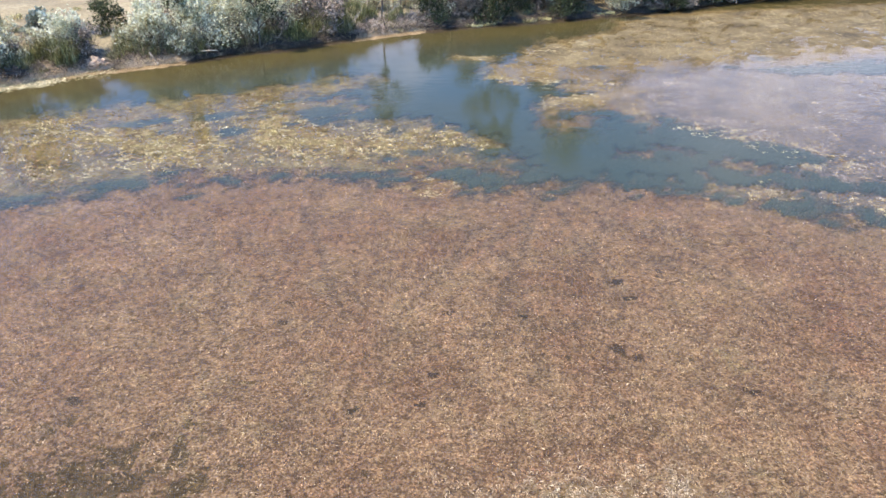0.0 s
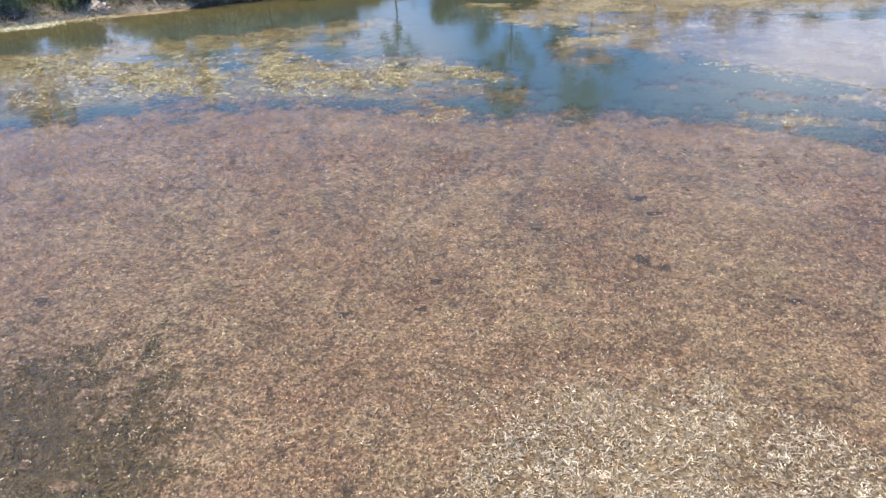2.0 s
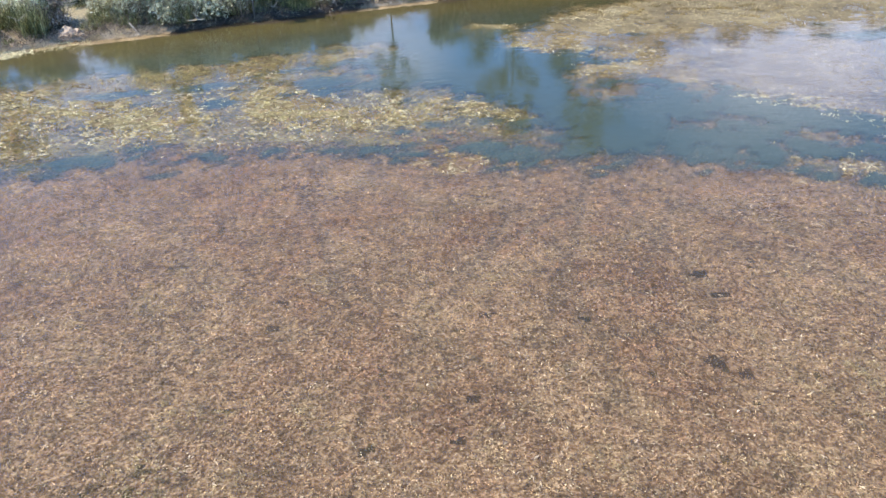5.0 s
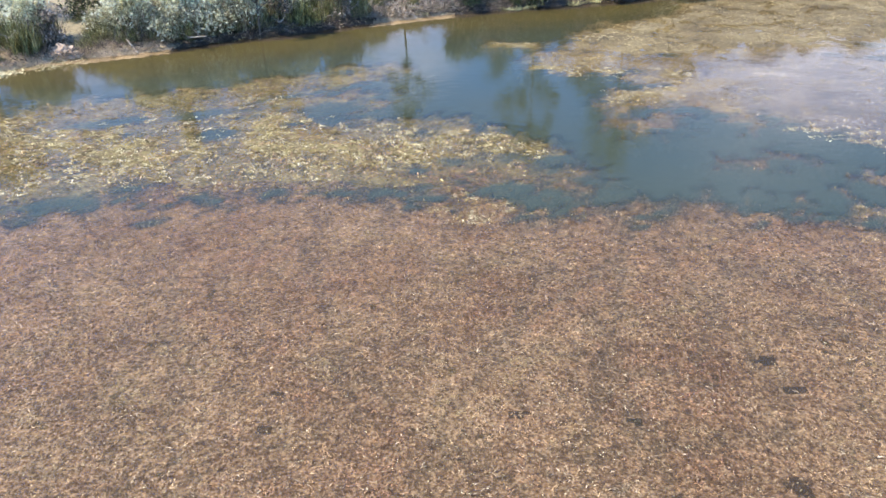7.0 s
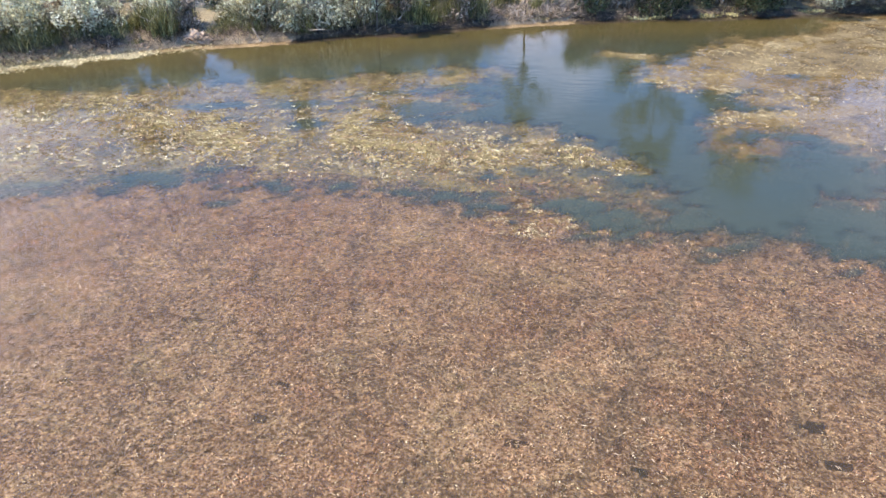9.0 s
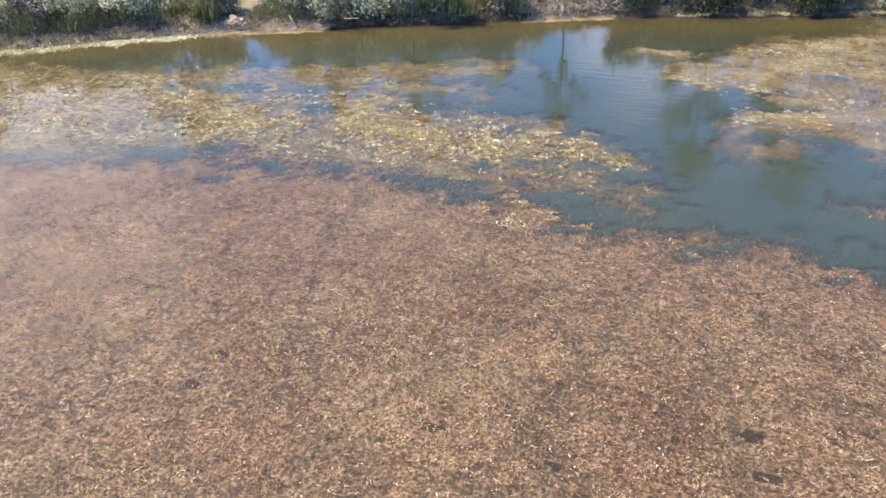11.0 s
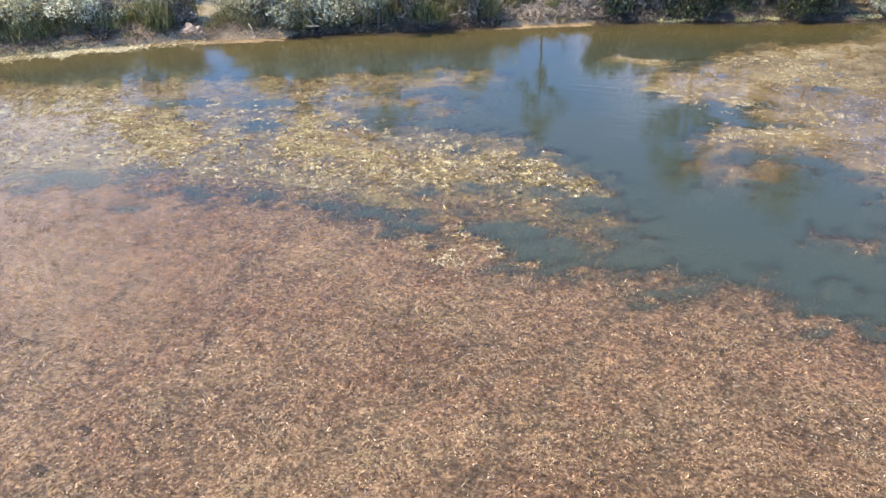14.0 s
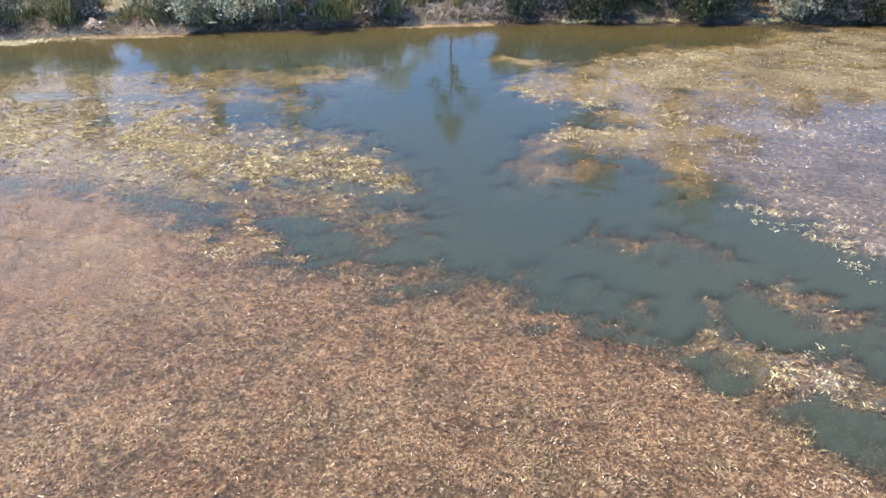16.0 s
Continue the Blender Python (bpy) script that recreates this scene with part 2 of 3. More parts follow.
# straw-coloured weed, pinkened to take in the sky's sheen
WEED_PALE = leafy("pale_pondweed", [(0.3, (0.24, 0.170, 0.100)), (0.5, (0.36, 0.280, 0.180)), (0.7, (0.48, 0.400, 0.270))], 0.3, 0.55, (0.7, 1.3), 0.35, tufts=(0.5, 1.5))
MAT_YELLOW = leafy("yellow_algae", [(0.3, (0.15, 0.100, 0.030)), (0.44, (0.25, 0.185, 0.062)), (0.54, (0.37, 0.300, 0.115)), (0.68, (0.55, 0.49, 0.26))], 0.25, 0.6, (0.6, 1.4), 0.3, 1.6, 0.0, 1.8, (0.3, 1.5), tufts=(0.35, 1.45))
MAT_TAN = leafy("tan_algae", [(0.34, (0.150, 0.104, 0.044)), (0.5, (0.262, 0.198, 0.086)), (0.62, (0.43, 0.35, 0.185))], 0.2, 0.6, (0.6, 1.4), 0.3, tufts=(0.4, 1.6))
CREAM = leafy("cream_algae", [(0.3, (0.42, 0.35, 0.16)), (0.6, (0.64, 0.58, 0.37))], 0.4, 0.6, (0.5, 1.45), 0.3)
# leaves pale from bleaching and from sky sheen put into their colour
BLEACH_SHEEN = leafy("bleached_sheen_leaves", [(0.34, (0.25, 0.215, 0.18)), (0.5, (0.40, 0.36, 0.31)), (0.64, (0.66, 0.61, 0.53))], 0.3, 0.6, (0.5, 1.5), 0.3)
SILVER = leafy("silver_leaves", [(0.34, (0.33, 0.32, 0.20)), (0.5, (0.57, 0.555, 0.38)), (0.64, (0.80, 0.78, 0.62))], 0.35, 0.7, (0.75, 1.3), 0.08, 1.0, 0.45, 2.6, (0.75, 1.35))
# leaf green, lowered further to carry the right bank's shade
GREEN = leafy("green_leaves", [(0.3, (0.030, 0.044, 0.020)), (0.5, (0.066, 0.080, 0.034)), (0.7, (0.13, 0.140, 0.064))], 0.35, 0.6, (0.5, 1.5), 0.2, 1.2, 0.25)
GREYTWIG = leafy("grey_twigs", [(0.3, (0.17, 0.13, 0.10)), (0.7, (0.42, 0.35, 0.275))], 0.5, 0.8, (0.5, 1.4), 0.1)
REED = leafy("reed_leaves", [(0.3, (0.10, 0.12, 0.04)), (0.5, (0.24, 0.23, 0.09)), (0.7, (0.46, 0.40, 0.23))], 0.4, 0.5, (0.6, 1.4), 0.4, 1.5, 0.2)
STRAW = leafy("dry_grass", [(0.3, (0.32, 0.28, 0.11)), (0.6, (0.58, 0.53, 0.26)), (0.8, (0.70, 0.64, 0.40))], 0.4, 0.7, (0.6, 1.3), 0.3)
BARK = soil("bark", [(0.3, (0.05, 0.04, 0.03)), (0.6, (0.16, 0.13, 0.10))], 1.5, 9.0, 0.9, 0.02)
DEADWOOD = soil("bleached_wood", [(0.3, (0.28, 0.22, 0.16)), (0.6, (0.56, 0.49, 0.40))], 1.5, 9.0, 0.85, 0.01)


# ---- shapes ----
rng = np.random.RandomState(11)
LATTICE = np.random.RandomState(5).rand(256, 256)


def value_noise(x, y):
    xi, yi = np.floor(x).astype(int), np.floor(y).astype(int)
    fx, fy = x - xi, y - yi
    fx, fy = fx * fx * (3 - 2 * fx), fy * fy * (3 - 2 * fy)
    a, b = xi & 255, yi & 255
    c, d = (xi + 1) & 255, (yi + 1) & 255
    return (LATTICE[a, b] * (1 - fx) + LATTICE[c, b] * fx) * (1 - fy) + (LATTICE[a, d] * (1 - fx) + LATTICE[c, d] * fx) * fy


def fbm(x, y, octaves=4):
    total, gain = 0.0, 0.5
    for i in range(octaves):
        total = total + gain * value_noise(x * 2**i + 17.3 * i, y * 2**i + 9.1 * i)
        gain *= 0.5
    return total / (1 - 0.5**octaves)


def smooth(value, low, high):
    u = np.clip((value - low) / (high - low), 0, 1)
    return u * u * (3 - 2 * u)


def mesh_of(name, co, faces, mats, index=None):
    """A mesh from arrays: co (n, 3), faces a list of (k, m) arrays of corners."""
    me = bpy.data.meshes.new(name)
    me.vertices.add(len(co))
    me.vertices.foreach_set("co", np.asarray(co, np.float32).ravel())
    loops = np.concatenate([f.ravel() for f in faces]).astype(np.int32)
    sizes = np.concatenate([np.full(len(f), f.shape[1]) for f in faces])
    me.loops.add(len(loops))
    me.loops.foreach_set("vertex_index", loops)
    me.polygons.add(len(sizes))
    me.polygons.foreach_set("loop_start", np.concatenate([[0], np.cumsum(sizes)[:-1]]).astype(np.int32))
    for m in mats:
        me.materials.append(m)
    if index is not None:
        me.polygons.foreach_set("material_index", np.asarray(index, np.int32))
    me.update(calc_edges=True)
    return me


def part(name, me, parent, label=""):
    ob = new(name, me)
    ob.parent = parent
    return tagged(ob, label) if label else ob


def ribbons(root, az, length, width, lift, sag):
    """Bent, pointed blades: corners and faces."""
    n = len(root)
    way = np.stack([np.cos(az), np.sin(az), 0 * az], 1)
    side = np.stack([-np.sin(az), np.cos(az), 0 * az], 1) * (width / 2)[:, None]
    up = np.array([0, 0, 1.0])

    def step(p, angle):
        return p + way * (length / 2 * np.cos(angle))[:, None] + up * (length / 2 * np.sin(angle))[:, None]

    mid = step(root, lift)
    tip = step(mid, lift - sag)
    co = np.stack([root, mid - side, tip, mid + side], 1).reshape(-1, 3)
    return co, [np.arange(n)[:, None] * 4 + [0, 1, 2, 3]]


def leaves(at, size, slim, rng, droop=0.0):
    """Four-cornered leaves, turned at random round their places."""
    n = len(at)
    az, tilt, spin = rng.rand(n) * 2 * np.pi, rng.normal(-droop, 0.6, n), rng.rand(n) * 2 * np.pi
    a = np.stack([np.cos(az) * np.cos(tilt), np.sin(az) * np.cos(tilt), np.sin(tilt)], 1)
    b = np.stack([-np.sin(az), np.cos(az), 0 * az], 1)
    c = np.cross(a, b)
    b = b * np.cos(spin)[:, None] + c * np.sin(spin)[:, None]
    s = (size * (0.6 + 0.8 * rng.rand(n)))[:, None]
    co = np.stack([at - a * s / 2, at + b * s * slim / 2, at + a * s / 2, at - b * s * slim / 2], 1).reshape(-1, 3)
    return co, [np.arange(n)[:, None] * 4 + [0, 1, 2, 3]]


def tube(points, radii, sides=6):
    """A tapered, bent round bar, closed at both ends."""
    p, r = np.asarray(points, float), np.asarray(radii, float)
    along = np.gradient(p, axis=0)
    along /= np.linalg.norm(along, axis=1)[:, None] + 1e-9
    ref = np.where(np.abs(along[:, 2:3]) > 0.9, [[1.0, 0, 0]], [[0, 0, 1.0]])
    u = np.cross(along, ref)
    u /= np.linalg.norm(u, axis=1)[:, None] + 1e-9
    v = np.cross(along, u)
    ang = np.arange(sides) * 2 * np.pi / sides
    ring = p[:, None] + r[:, None, None] * (np.cos(ang)[None, :, None] * u[:, None] + np.sin(ang)[None, :, None] * v[:, None])
    k = len(p)
    i, j = np.meshgrid(np.arange(k - 1), np.arange(sides), indexing="ij")
    j2 = (j + 1) % sides
    quads = np.stack([i * sides + j, i * sides + j2, (i + 1) * sides + j2, (i + 1) * sides + j], -1).reshape(-1, 4)
    ends = np.array([np.arange(sides)[::-1], (k - 1) * sides + np.arange(sides)])
    return ring.reshape(-1, 3), [quads, ends]


def joined(pieces):
    """Several (corners, faces) as one."""
    co, by_size, start = [], {}, 0
    for c, faces in pieces:
        for f in faces:
            by_size.setdefault(f.shape[1], []).append(f + start)
        co.append(c)
        start += len(c)
    return np.concatenate(co), [np.concatenate(f) for f in by_size.values()]


# ---- the plan of the pond ----
SHORE_X = [-400, -120, -60, -45, -40, -34, -28, -23, -17.6, -12, -3.5, 5, 12, 24, 35, 60, 120, 400]
SHORE_Y = [-60, 12, 45, 56.5, 61, 65.6, 68, 71, 73.4, 77, 80.8, 83.4, 85.6, 89.3, 94.5, 103, 118, 190]
EDGE_X = [-120, -60, -30, -24, -18, -9, -4, -0.6, 0.7, 2.9, 5.6, 7.3, 9.9, 11.6, 13, 15.5, 17.7, 19.5, 24.6, 40, 120]
EDGE_Y = [20, 28, 36.6, 39.0, 41.8, 42.4, 41.6, 41.8, 40.2, 40.0, 40.6, 40.1, 41.6, 41.2, 39.8, 39.6, 39.0, 37.8, 36.2, 32, 20]
# floating mats: ends of a line and the half width round it
LEFT_MAT = [(-54, 42, -30, 47, 5.5), (-30, 48.5, -18, 46.6, 3.4), (-45, 47.0, -28, 52.0, 2.6), (-30, 52.2, -18, 56.8, 2.2), (-18, 57.0, -9, 61.8, 1.9), (-16.5, 47.5, -9, 47.5, 2.6), (-14.5, 50.5, -9, 47, 2.5)]
TONGUE = [(-5.5, 47.6, -1.0, 48.4, 2.1), (-1, 48.2, 2.0, 47.7, 1.0)]
RIGHT_MAT = [(4.0, 63.9, 6, 64.8, 1.6), (6.5, 65.2, 12, 67.2, 3.6), (8.2, 69, 14, 70, 2.9), (14, 70, 28, 77, 7.0), (28, 77, 60, 84, 11), (13.4, 60, 15.2, 55.6, 2.6), (15, 63, 24, 62, 5.5), (22, 56.5, 26, 53.5, 6.6), (30, 55, 70, 54, 10), (8.8, 56.2, 11.2, 57.4, 2.0), (10.6, 60.4, 13, 60.6, 1.7), (25, 43.4, 34, 44, 1.7), (24.2, 39.2, 34, 38.6, 1.2)]
SMALL_MATS = [(0.2, 70.0, 3.4, 68.8, 0.8), (17.0, 40.5, 20.6, 40.3, 0.9), (18.9, 44.0, 20.4, 43.6, 0.5), (-2.6, 41.3, -1.0, 41.0, 0.9)]
# crusts of the mats that reach the surface
YELLOW = [(-29, 50.2, -24, 48.8, 2.3), (-24, 48.4, -19, 46.6, 2.2), (-14.6, 52.4, -12, 48.0, 2.0), (-16.6, 55.6, -14.6, 56.0, 0.7), (-11, 49.5, -8, 46.5, 1.8), (-4.8, 47.8, -1.4, 48.6, 1.7), (-1, 48.2, 1.8, 47.6, 0.7), (-2.4, 41.3, -1.2, 41.1, 0.7), (-36, 49.8, -29, 52.2, 0.9)]
RIM = [(4.2, 63.2, 8.0, 61.8, 0.9), (8, 61.8, 12, 61.5, 1.0), (8.4, 56.8, 11, 58.4, 1.0), (6.8, 71.0, 9.2, 71.8, 0.5), (12.3, 75.3, 14, 76.4, 0.5), (17.4, 51.2, 20.8, 49.5, 1.0), (20.8, 49.3, 24.2, 46.7, 0.9), (24.4, 44.6, 27, 45, 0.7), (17.6, 40.6, 20, 40.5, 0.7), (0.2, 70.0, 3, 69.2, 0.5), (24.5, 38.9, 27, 38.6, 0.6), (13.6, 67.4, 14.8, 67.6, 0.4)]
SUNKEN = [(-55, 34, -24, 42.5, 3.4), (-24, 43.5, -7, 45.2, 3.2), (-40, 45, -20, 46, 4.0), (-20, 48.5, -8, 48.5, 4.0), (-6, 44.6, 2.2, 45.0, 1.8), (-9, 52, -3, 51, 1.4), (-17, 54, -10, 56.5, 2.6), (-26, 50.5, -14, 52.5, 2.4), (8.6, 52.2, 10, 53, 1.4), (14.5, 53.5, 15.5, 52.5, 1.2)]
STRANDS = [(11.8, 46.8, 14, 46.2, 0.8), (15, 47.4, 18.5, 46.2, 0.6), (12.8, 42.4, 14, 42.0, 0.3), (16.4, 42.6, 16.6, 41.6, 0.4), (3.5, 41.2, 7, 40.6, 0.8), (8.5, 41.6, 12.3, 40.8, 0.9), (18, 44.6, 21, 43.8, 0.6), (-2, 44, 4, 43, 1.0)]
HOLES = [(-0.6, 22.9, 0.35), (7.4, 24.8, 0.6), (8.2, 24.2, 0.45), (8.4, 30.2, 0.5), (8.8, 28.7, 0.4), (-15.2, 21.1, 0.45), (-7.9, 26.5, 0.35), (-0.9, 21.2, 0.3), (-3.8, 20.8, 0.3), (12.4, 22.2, 0.4), (0.0, 27.4, 0.4), (3.4, 27.2, 0.3), (-7.8, 28.1, 0.3), (13.5, 66.4, 1.3), (29.9, 69.2, 1.8)]


def inland(x, y):
    wig = 0.9 * (fbm(x * 0.35 + 40, y * 0.35) - 0.5)
    d = (y - np.interp(x, SHORE_X, SHORE_Y)) * 0.86 + wig
    return np.maximum(np.maximum(d, -95 - y), np.maximum(-150 - x, x - 170))


def depth_in(lines, x, y):
    """Metres inside the nearest of the mats, negative outside."""
    best = np.full(np.shape(x), -99.0)
    for x0, y0, x1, y1, r in lines:
        u = np.clip(((x - x0) * (x1 - x0) + (y - y0) * (y1 - y0)) / ((x1 - x0) ** 2 + (y1 - y0) ** 2), 0, 1)
        best = np.maximum(best, r - np.hypot(x - x0 - u * (x1 - x0), y - y0 - u * (y1 - y0)))
    return best


LATEST = {}


def remembered(plan):
    """Keep a plan's newest answer: the same arrays are asked for many times."""
    def answer(x, y):
        held = LATEST.get(plan)
        if held is None or held[0] is not x or held[1] is not y:
            held = LATEST[plan] = (x, y, plan(x, y))
        return held[2]
    return answer


@remembered
def ragged(x, y):
    return 2.6 * (fbm(x * 0.45, y * 0.6 + 8, 5) - 0.5) + 1.1 * (fbm(x * 1.9 + 31, y * 2.4, 3) - 0.5)


@remembered
def holes(x, y):
    keep = 1.0
    for hx, hy, r in HOLES:
        keep = keep * smooth(np.hypot(x - hx, (y - hy) * 1.4) + (0.4 + 0.5 * (r > 1)) * (fbm(x * 2.4, y * 3.4, 2) - 0.5), r * 0.3, r * 1.05)
    return keep


@remembered
def field_in(x, y):
    return np.interp(x, EDGE_X, EDGE_Y) - y + 0.5 * ragged(x, y)


def gaps(x, y, level):
    """Patches of open water inside a mat."""
    return smooth(fbm(x * 0.28 + 3, y * 0.45 + 60, 4), level - 0.08, level + 0.05)


GAPS = [(-24.3, 51.9, 2.6, 0.65), (-18.8, 53.5, 2.2, 0.9), (-16.9, 50.2, 1.0, 0.8), (-14.2, 56.8, 1.5, 0.5), (-11.0, 54.4, 1.8, 1.0), (-27.0, 38.9, 2.4, 0.6), (-22.2, 41.0, 2.2, 0.55), (-18.6, 43.0, 1.2, 0.4), (-16.8, 39.2, 1.2, 0.5), (11.3, 39.5, 0.7, 0.25), (17.4, 39.1, 0.7, 0.25), (6.0, 39.2, 0.6, 0.22), (19.4, 38.8, 0.7, 0.25)]


@remembered
def open_water(x, y):
    """0 in the known gaps of the yellow mat, 1 elsewhere."""
    keep = 1.0
    for gx, gy, rx, ry in GAPS:
        u, v = (x - gx) + 0.4 * (y - gy), (y - gy) - 0.35 * (x - gx)
        keep = keep * (0.32 + 0.68 * smooth(np.hypot(u / rx, v / ry) + 0.5 * ragged(x, y), 0.5, 1.4))
    return keep


@remembered
def blotch(x, y):
    """Small clumps and gaps, about a metre across, -1 to 1."""
    return 2 * (1.1 * fbm(x * 0.9 + 21, y * 1.2 + 2, 3) + 0.9 * fbm(x * 2.6, y * 3.2 + 77, 2) - 1.0)


def crust(lines, x, y):
    """Where a mat's crust lies at the surface, 0 to 1."""
    return smooth(depth_in(lines, x, y) + 0.7 * ragged(x, y) + 1.1 * blotch(x, y), -0.6, 1.0)


@remembered
def weed_cover(x, y):
    """How far the weed fills the water, 0 to 1."""
    b = blotch(x, y)
    field = smooth(field_in(x, y) + 2.0 * b, -2.4, 1.6) * (0.85 + 0.15 * holes(x, y))
    left = smooth(np.maximum(depth_in(LEFT_MAT, x, y), depth_in(TONGUE, x, y)) + ragged(x, y) + 1.3 * b, -2.0, 1.2) * (0.84 + 0.16 * gaps(x, y, 0.40))
    right = smooth(depth_in(RIGHT_MAT, x, y) + 0.7 * ragged(x, y) + 1.2 * b, -1.6, 1.2) * (0.45 + 0.55 * holes(x, y))
    small = smooth(depth_in(SMALL_MATS, x, y) + 0.4 * ragged(x, y) + 0.7 * b, -0.9, 0.4)
    sunk = 0.86 * smooth(depth_in(SUNKEN, x, y) + 0.9 * ragged(x, y) + 2.0 * b, -2.0, 1.6)
    strand = 0.80 * smooth(depth_in(STRANDS, x, y) + 0.6 * ragged(x, y) + 1.6 * b, -0.6, 1.4)
    return np.maximum.reduce([field, left * 0.97, right, small, sunk, strand]) * open_water(x, y)


TRAILS = [(5.2, 38.5, 2.2, 26.5), (6.2, 38.0, 8.6, 28.0), (5.0, 37.0, -1.5, 30.0), (7.0, 39.0, 14.0, 31.0), (1.5, 36.0, -3.0, 24.5), (3.0, 33.0, 4.2, 22.5), (9.5, 37.0, 6.0, 30.0), (-9.0, 38.0, -5.0, 27.0), (-14.0, 35.0, -9.5, 24.0), (10.0, 33.0, 17.0, 27.0), (-1.0, 31.5, 6.5, 28.5), (0.5, 25.5, 8.0, 26.8), (-6.0, 30.0, 0.5, 24.0)]


@remembered
def trails(x, y):
    """Narrow lanes parted in the weed by swimming birds, 1 in their middle."""
    u, v = x + 1.1 * (fbm(x * 0.35, y * 0.35 + 5, 3) - 0.5), y + 1.1 * (fbm(x * 0.35 + 50, y * 0.35, 3) - 0.5)
    return smooth(depth_in([(a, b, c, d, 0.30) for a, b, c, d in TRAILS], u, v), -0.05, 0.28)


def ground_height(x, y):
    d = inland(x, y)
    bed = -0.05 - 0.75 * smooth(-d, 3.0, 17.0)
    bed = bed * smooth(-d, -0.1, 0.6)
    inner = smooth(field_in(x, y), -1.0, 1.0)
    top = np.maximum(crust(YELLOW, x, y), crust(RIM, x, y))
    east = smooth(depth_in(RIGHT_MAT, x, y), -1.5, 1.5)
    far = smooth(y - 0.2 * (x - 14), 62, 70)
    level = -0.030 * inner + (1 - inner) * (east * (-0.035 + 0.045 * far) - 0.055 * (1 - east))
    weed = level * (1 - top) + 0.004 * top + (0.09 - 0.035 * inner) * (fbm(x * 1.1 + 5, y * 1.1, 4) - 0.5) - 0.06 * trails(x, y) * inner
    m = (1 - (1 - weed_cover(x, y)) ** 1.9) * smooth(-d, 0.3, 2.0)
    low = bed * (1 - m) + weed * m
    rise = np.maximum(d, 0)
    land = 0.75 * (1 - np.exp(-rise / 1.6)) + 1.3 * smooth(rise, 4, 30) + 0.5 * (fbm(x * 0.3, y * 0.3 + 90) - 0.5) * smooth(rise, 0.5, 5) + 0.03
    return np.where(d > 0, land, low)


def bleached(x, y):
    """The pale outer part of the tan mat: bleached algae and painted sky sheen."""
    return smooth(x - 14.5 + 3 * ragged(x, y), -1, 4) * smooth(67 - y + 0.25 * (x - 20) + 3 * ragged(x, y), -2, 5)


def in_olive(x, y):
    return smooth(5.2 - np.hypot((x + 13.6) * 0.85, y - 13.0) + 1.6 * ragged(x, y), -2.2, 2.2)


def in_pale(x, y):
    return smooth(3.4 - np.hypot((x - 6.0) * 0.62, (y - 14.2)) + 1.6 * ragged(x, y), -1.2, 1.2)


def build_ground():
    out = np.cumprod(np.full(26, 1.28)) * 0.5
    xs = np.concatenate([-58 - np.cumsum(out)[::-1], np.arange(-58, 58.1, 0.24), 58 + np.cumsum(out)])
    ys = np.concatenate([9 - np.cumsum(out)[::-1], np.arange(9, 46, 0.17), np.arange(46, 104.1, 0.34), 104 + np.cumsum(out)])
    x, y = np.meshgrid(xs, ys, indexing="ij")
    z = ground_height(x, y)
    nx, ny = x.shape
    i, j = np.meshgrid(np.arange(nx - 1), np.arange(ny - 1), indexing="ij")
    quads = np.stack([i * ny + j, (i + 1) * ny + j, (i + 1) * ny + j + 1, i * ny + j + 1], -1).reshape(-1, 4)
    cx, cy = (x[:-1, :-1] + x[1:, 1:]) / 2, (y[:-1, :-1] + y[1:, 1:]) / 2
    d, cover = inland(cx, cy), weed_cover(cx, cy)
    beach = 1.2 + 2.0 * (fbm(cx * 0.2, cy * 0.2 + 30) - 0.5) + 1.5 * smooth(-cx, 26, 34)
    kind = np.where(d > beach, 0, np.where(d > -1.2, np.where((cx + 2 * ragged(cx, cy) < -27) | (np.abs(cx + 7.5) + ragged(cx, cy) < 3.6), 1, 6), np.where(cover > 0.12, np.where(field_in(cx, cy) > -1.5, np.where(in_olive(cx, cy) + 1.6 * (fbm(cx * 1.7 + 9, cy * 1.7, 3) - 0.5) > 0.55, 7, np.where(in_pale(cx, cy) > 0.55, 8, 3)), np.where(cx < 3.2, 4, 5)), 2)))
    # holes are nearly flat here, so their shade is painted
    kind = np.where((kind == 3) & (holes(cx, cy) < 0.6), 9, kind)
    kind = np.where((kind == 5) & (bleached(cx, cy) > 0.5), 10, kind)
    me = mesh_of("ground", np.stack([x, y, z], -1).reshape(-1, 3), [quads], [LAND, SHORE, SILT, MATBED, MATBED_YELLOW, MATBED_TAN, MUD_SHADE, MATBED_OLIVE, MATBED_PALE, MATBED_HOLE_SHADE, MATBED_BLEACHED_SHEEN], kind.ravel())
    me.polygons.foreach_set("use_smooth", np.ones(len(me.polygons), bool))
    tagged(new("ground", me), "sandy bank and weedy pond bed of one sheet", "ground", kind="structure")


build_ground()


def build_water():
    xs = np.concatenate([[-165, -140, -110, -85, -70], np.arange(-60, 60.1, 0.45), [70, 85, 110, 140, 180]])
    ys = np.concatenate([[-105, -70, -40, -20, -5, 5], np.arange(10, 104.1, 0.45), [112, 125, 140, 160]])
    x, y = np.meshgrid(xs, ys, indexing="ij")
    nx, ny = x.shape
    i, j = np.meshgrid(np.arange(nx - 1), np.arange(ny - 1), indexing="ij")
    quads = np.stack([i * ny + j, (i + 1) * ny + j, (i + 1) * ny + j + 1, i * ny + j + 1], -1).reshape(-1, 4)
    me = mesh_of("water", np.stack([x, y, 0 * x], -1).reshape(-1, 3), [quads], [WATER])
    deep = me.attributes.new("depth", "FLOAT", "POINT")
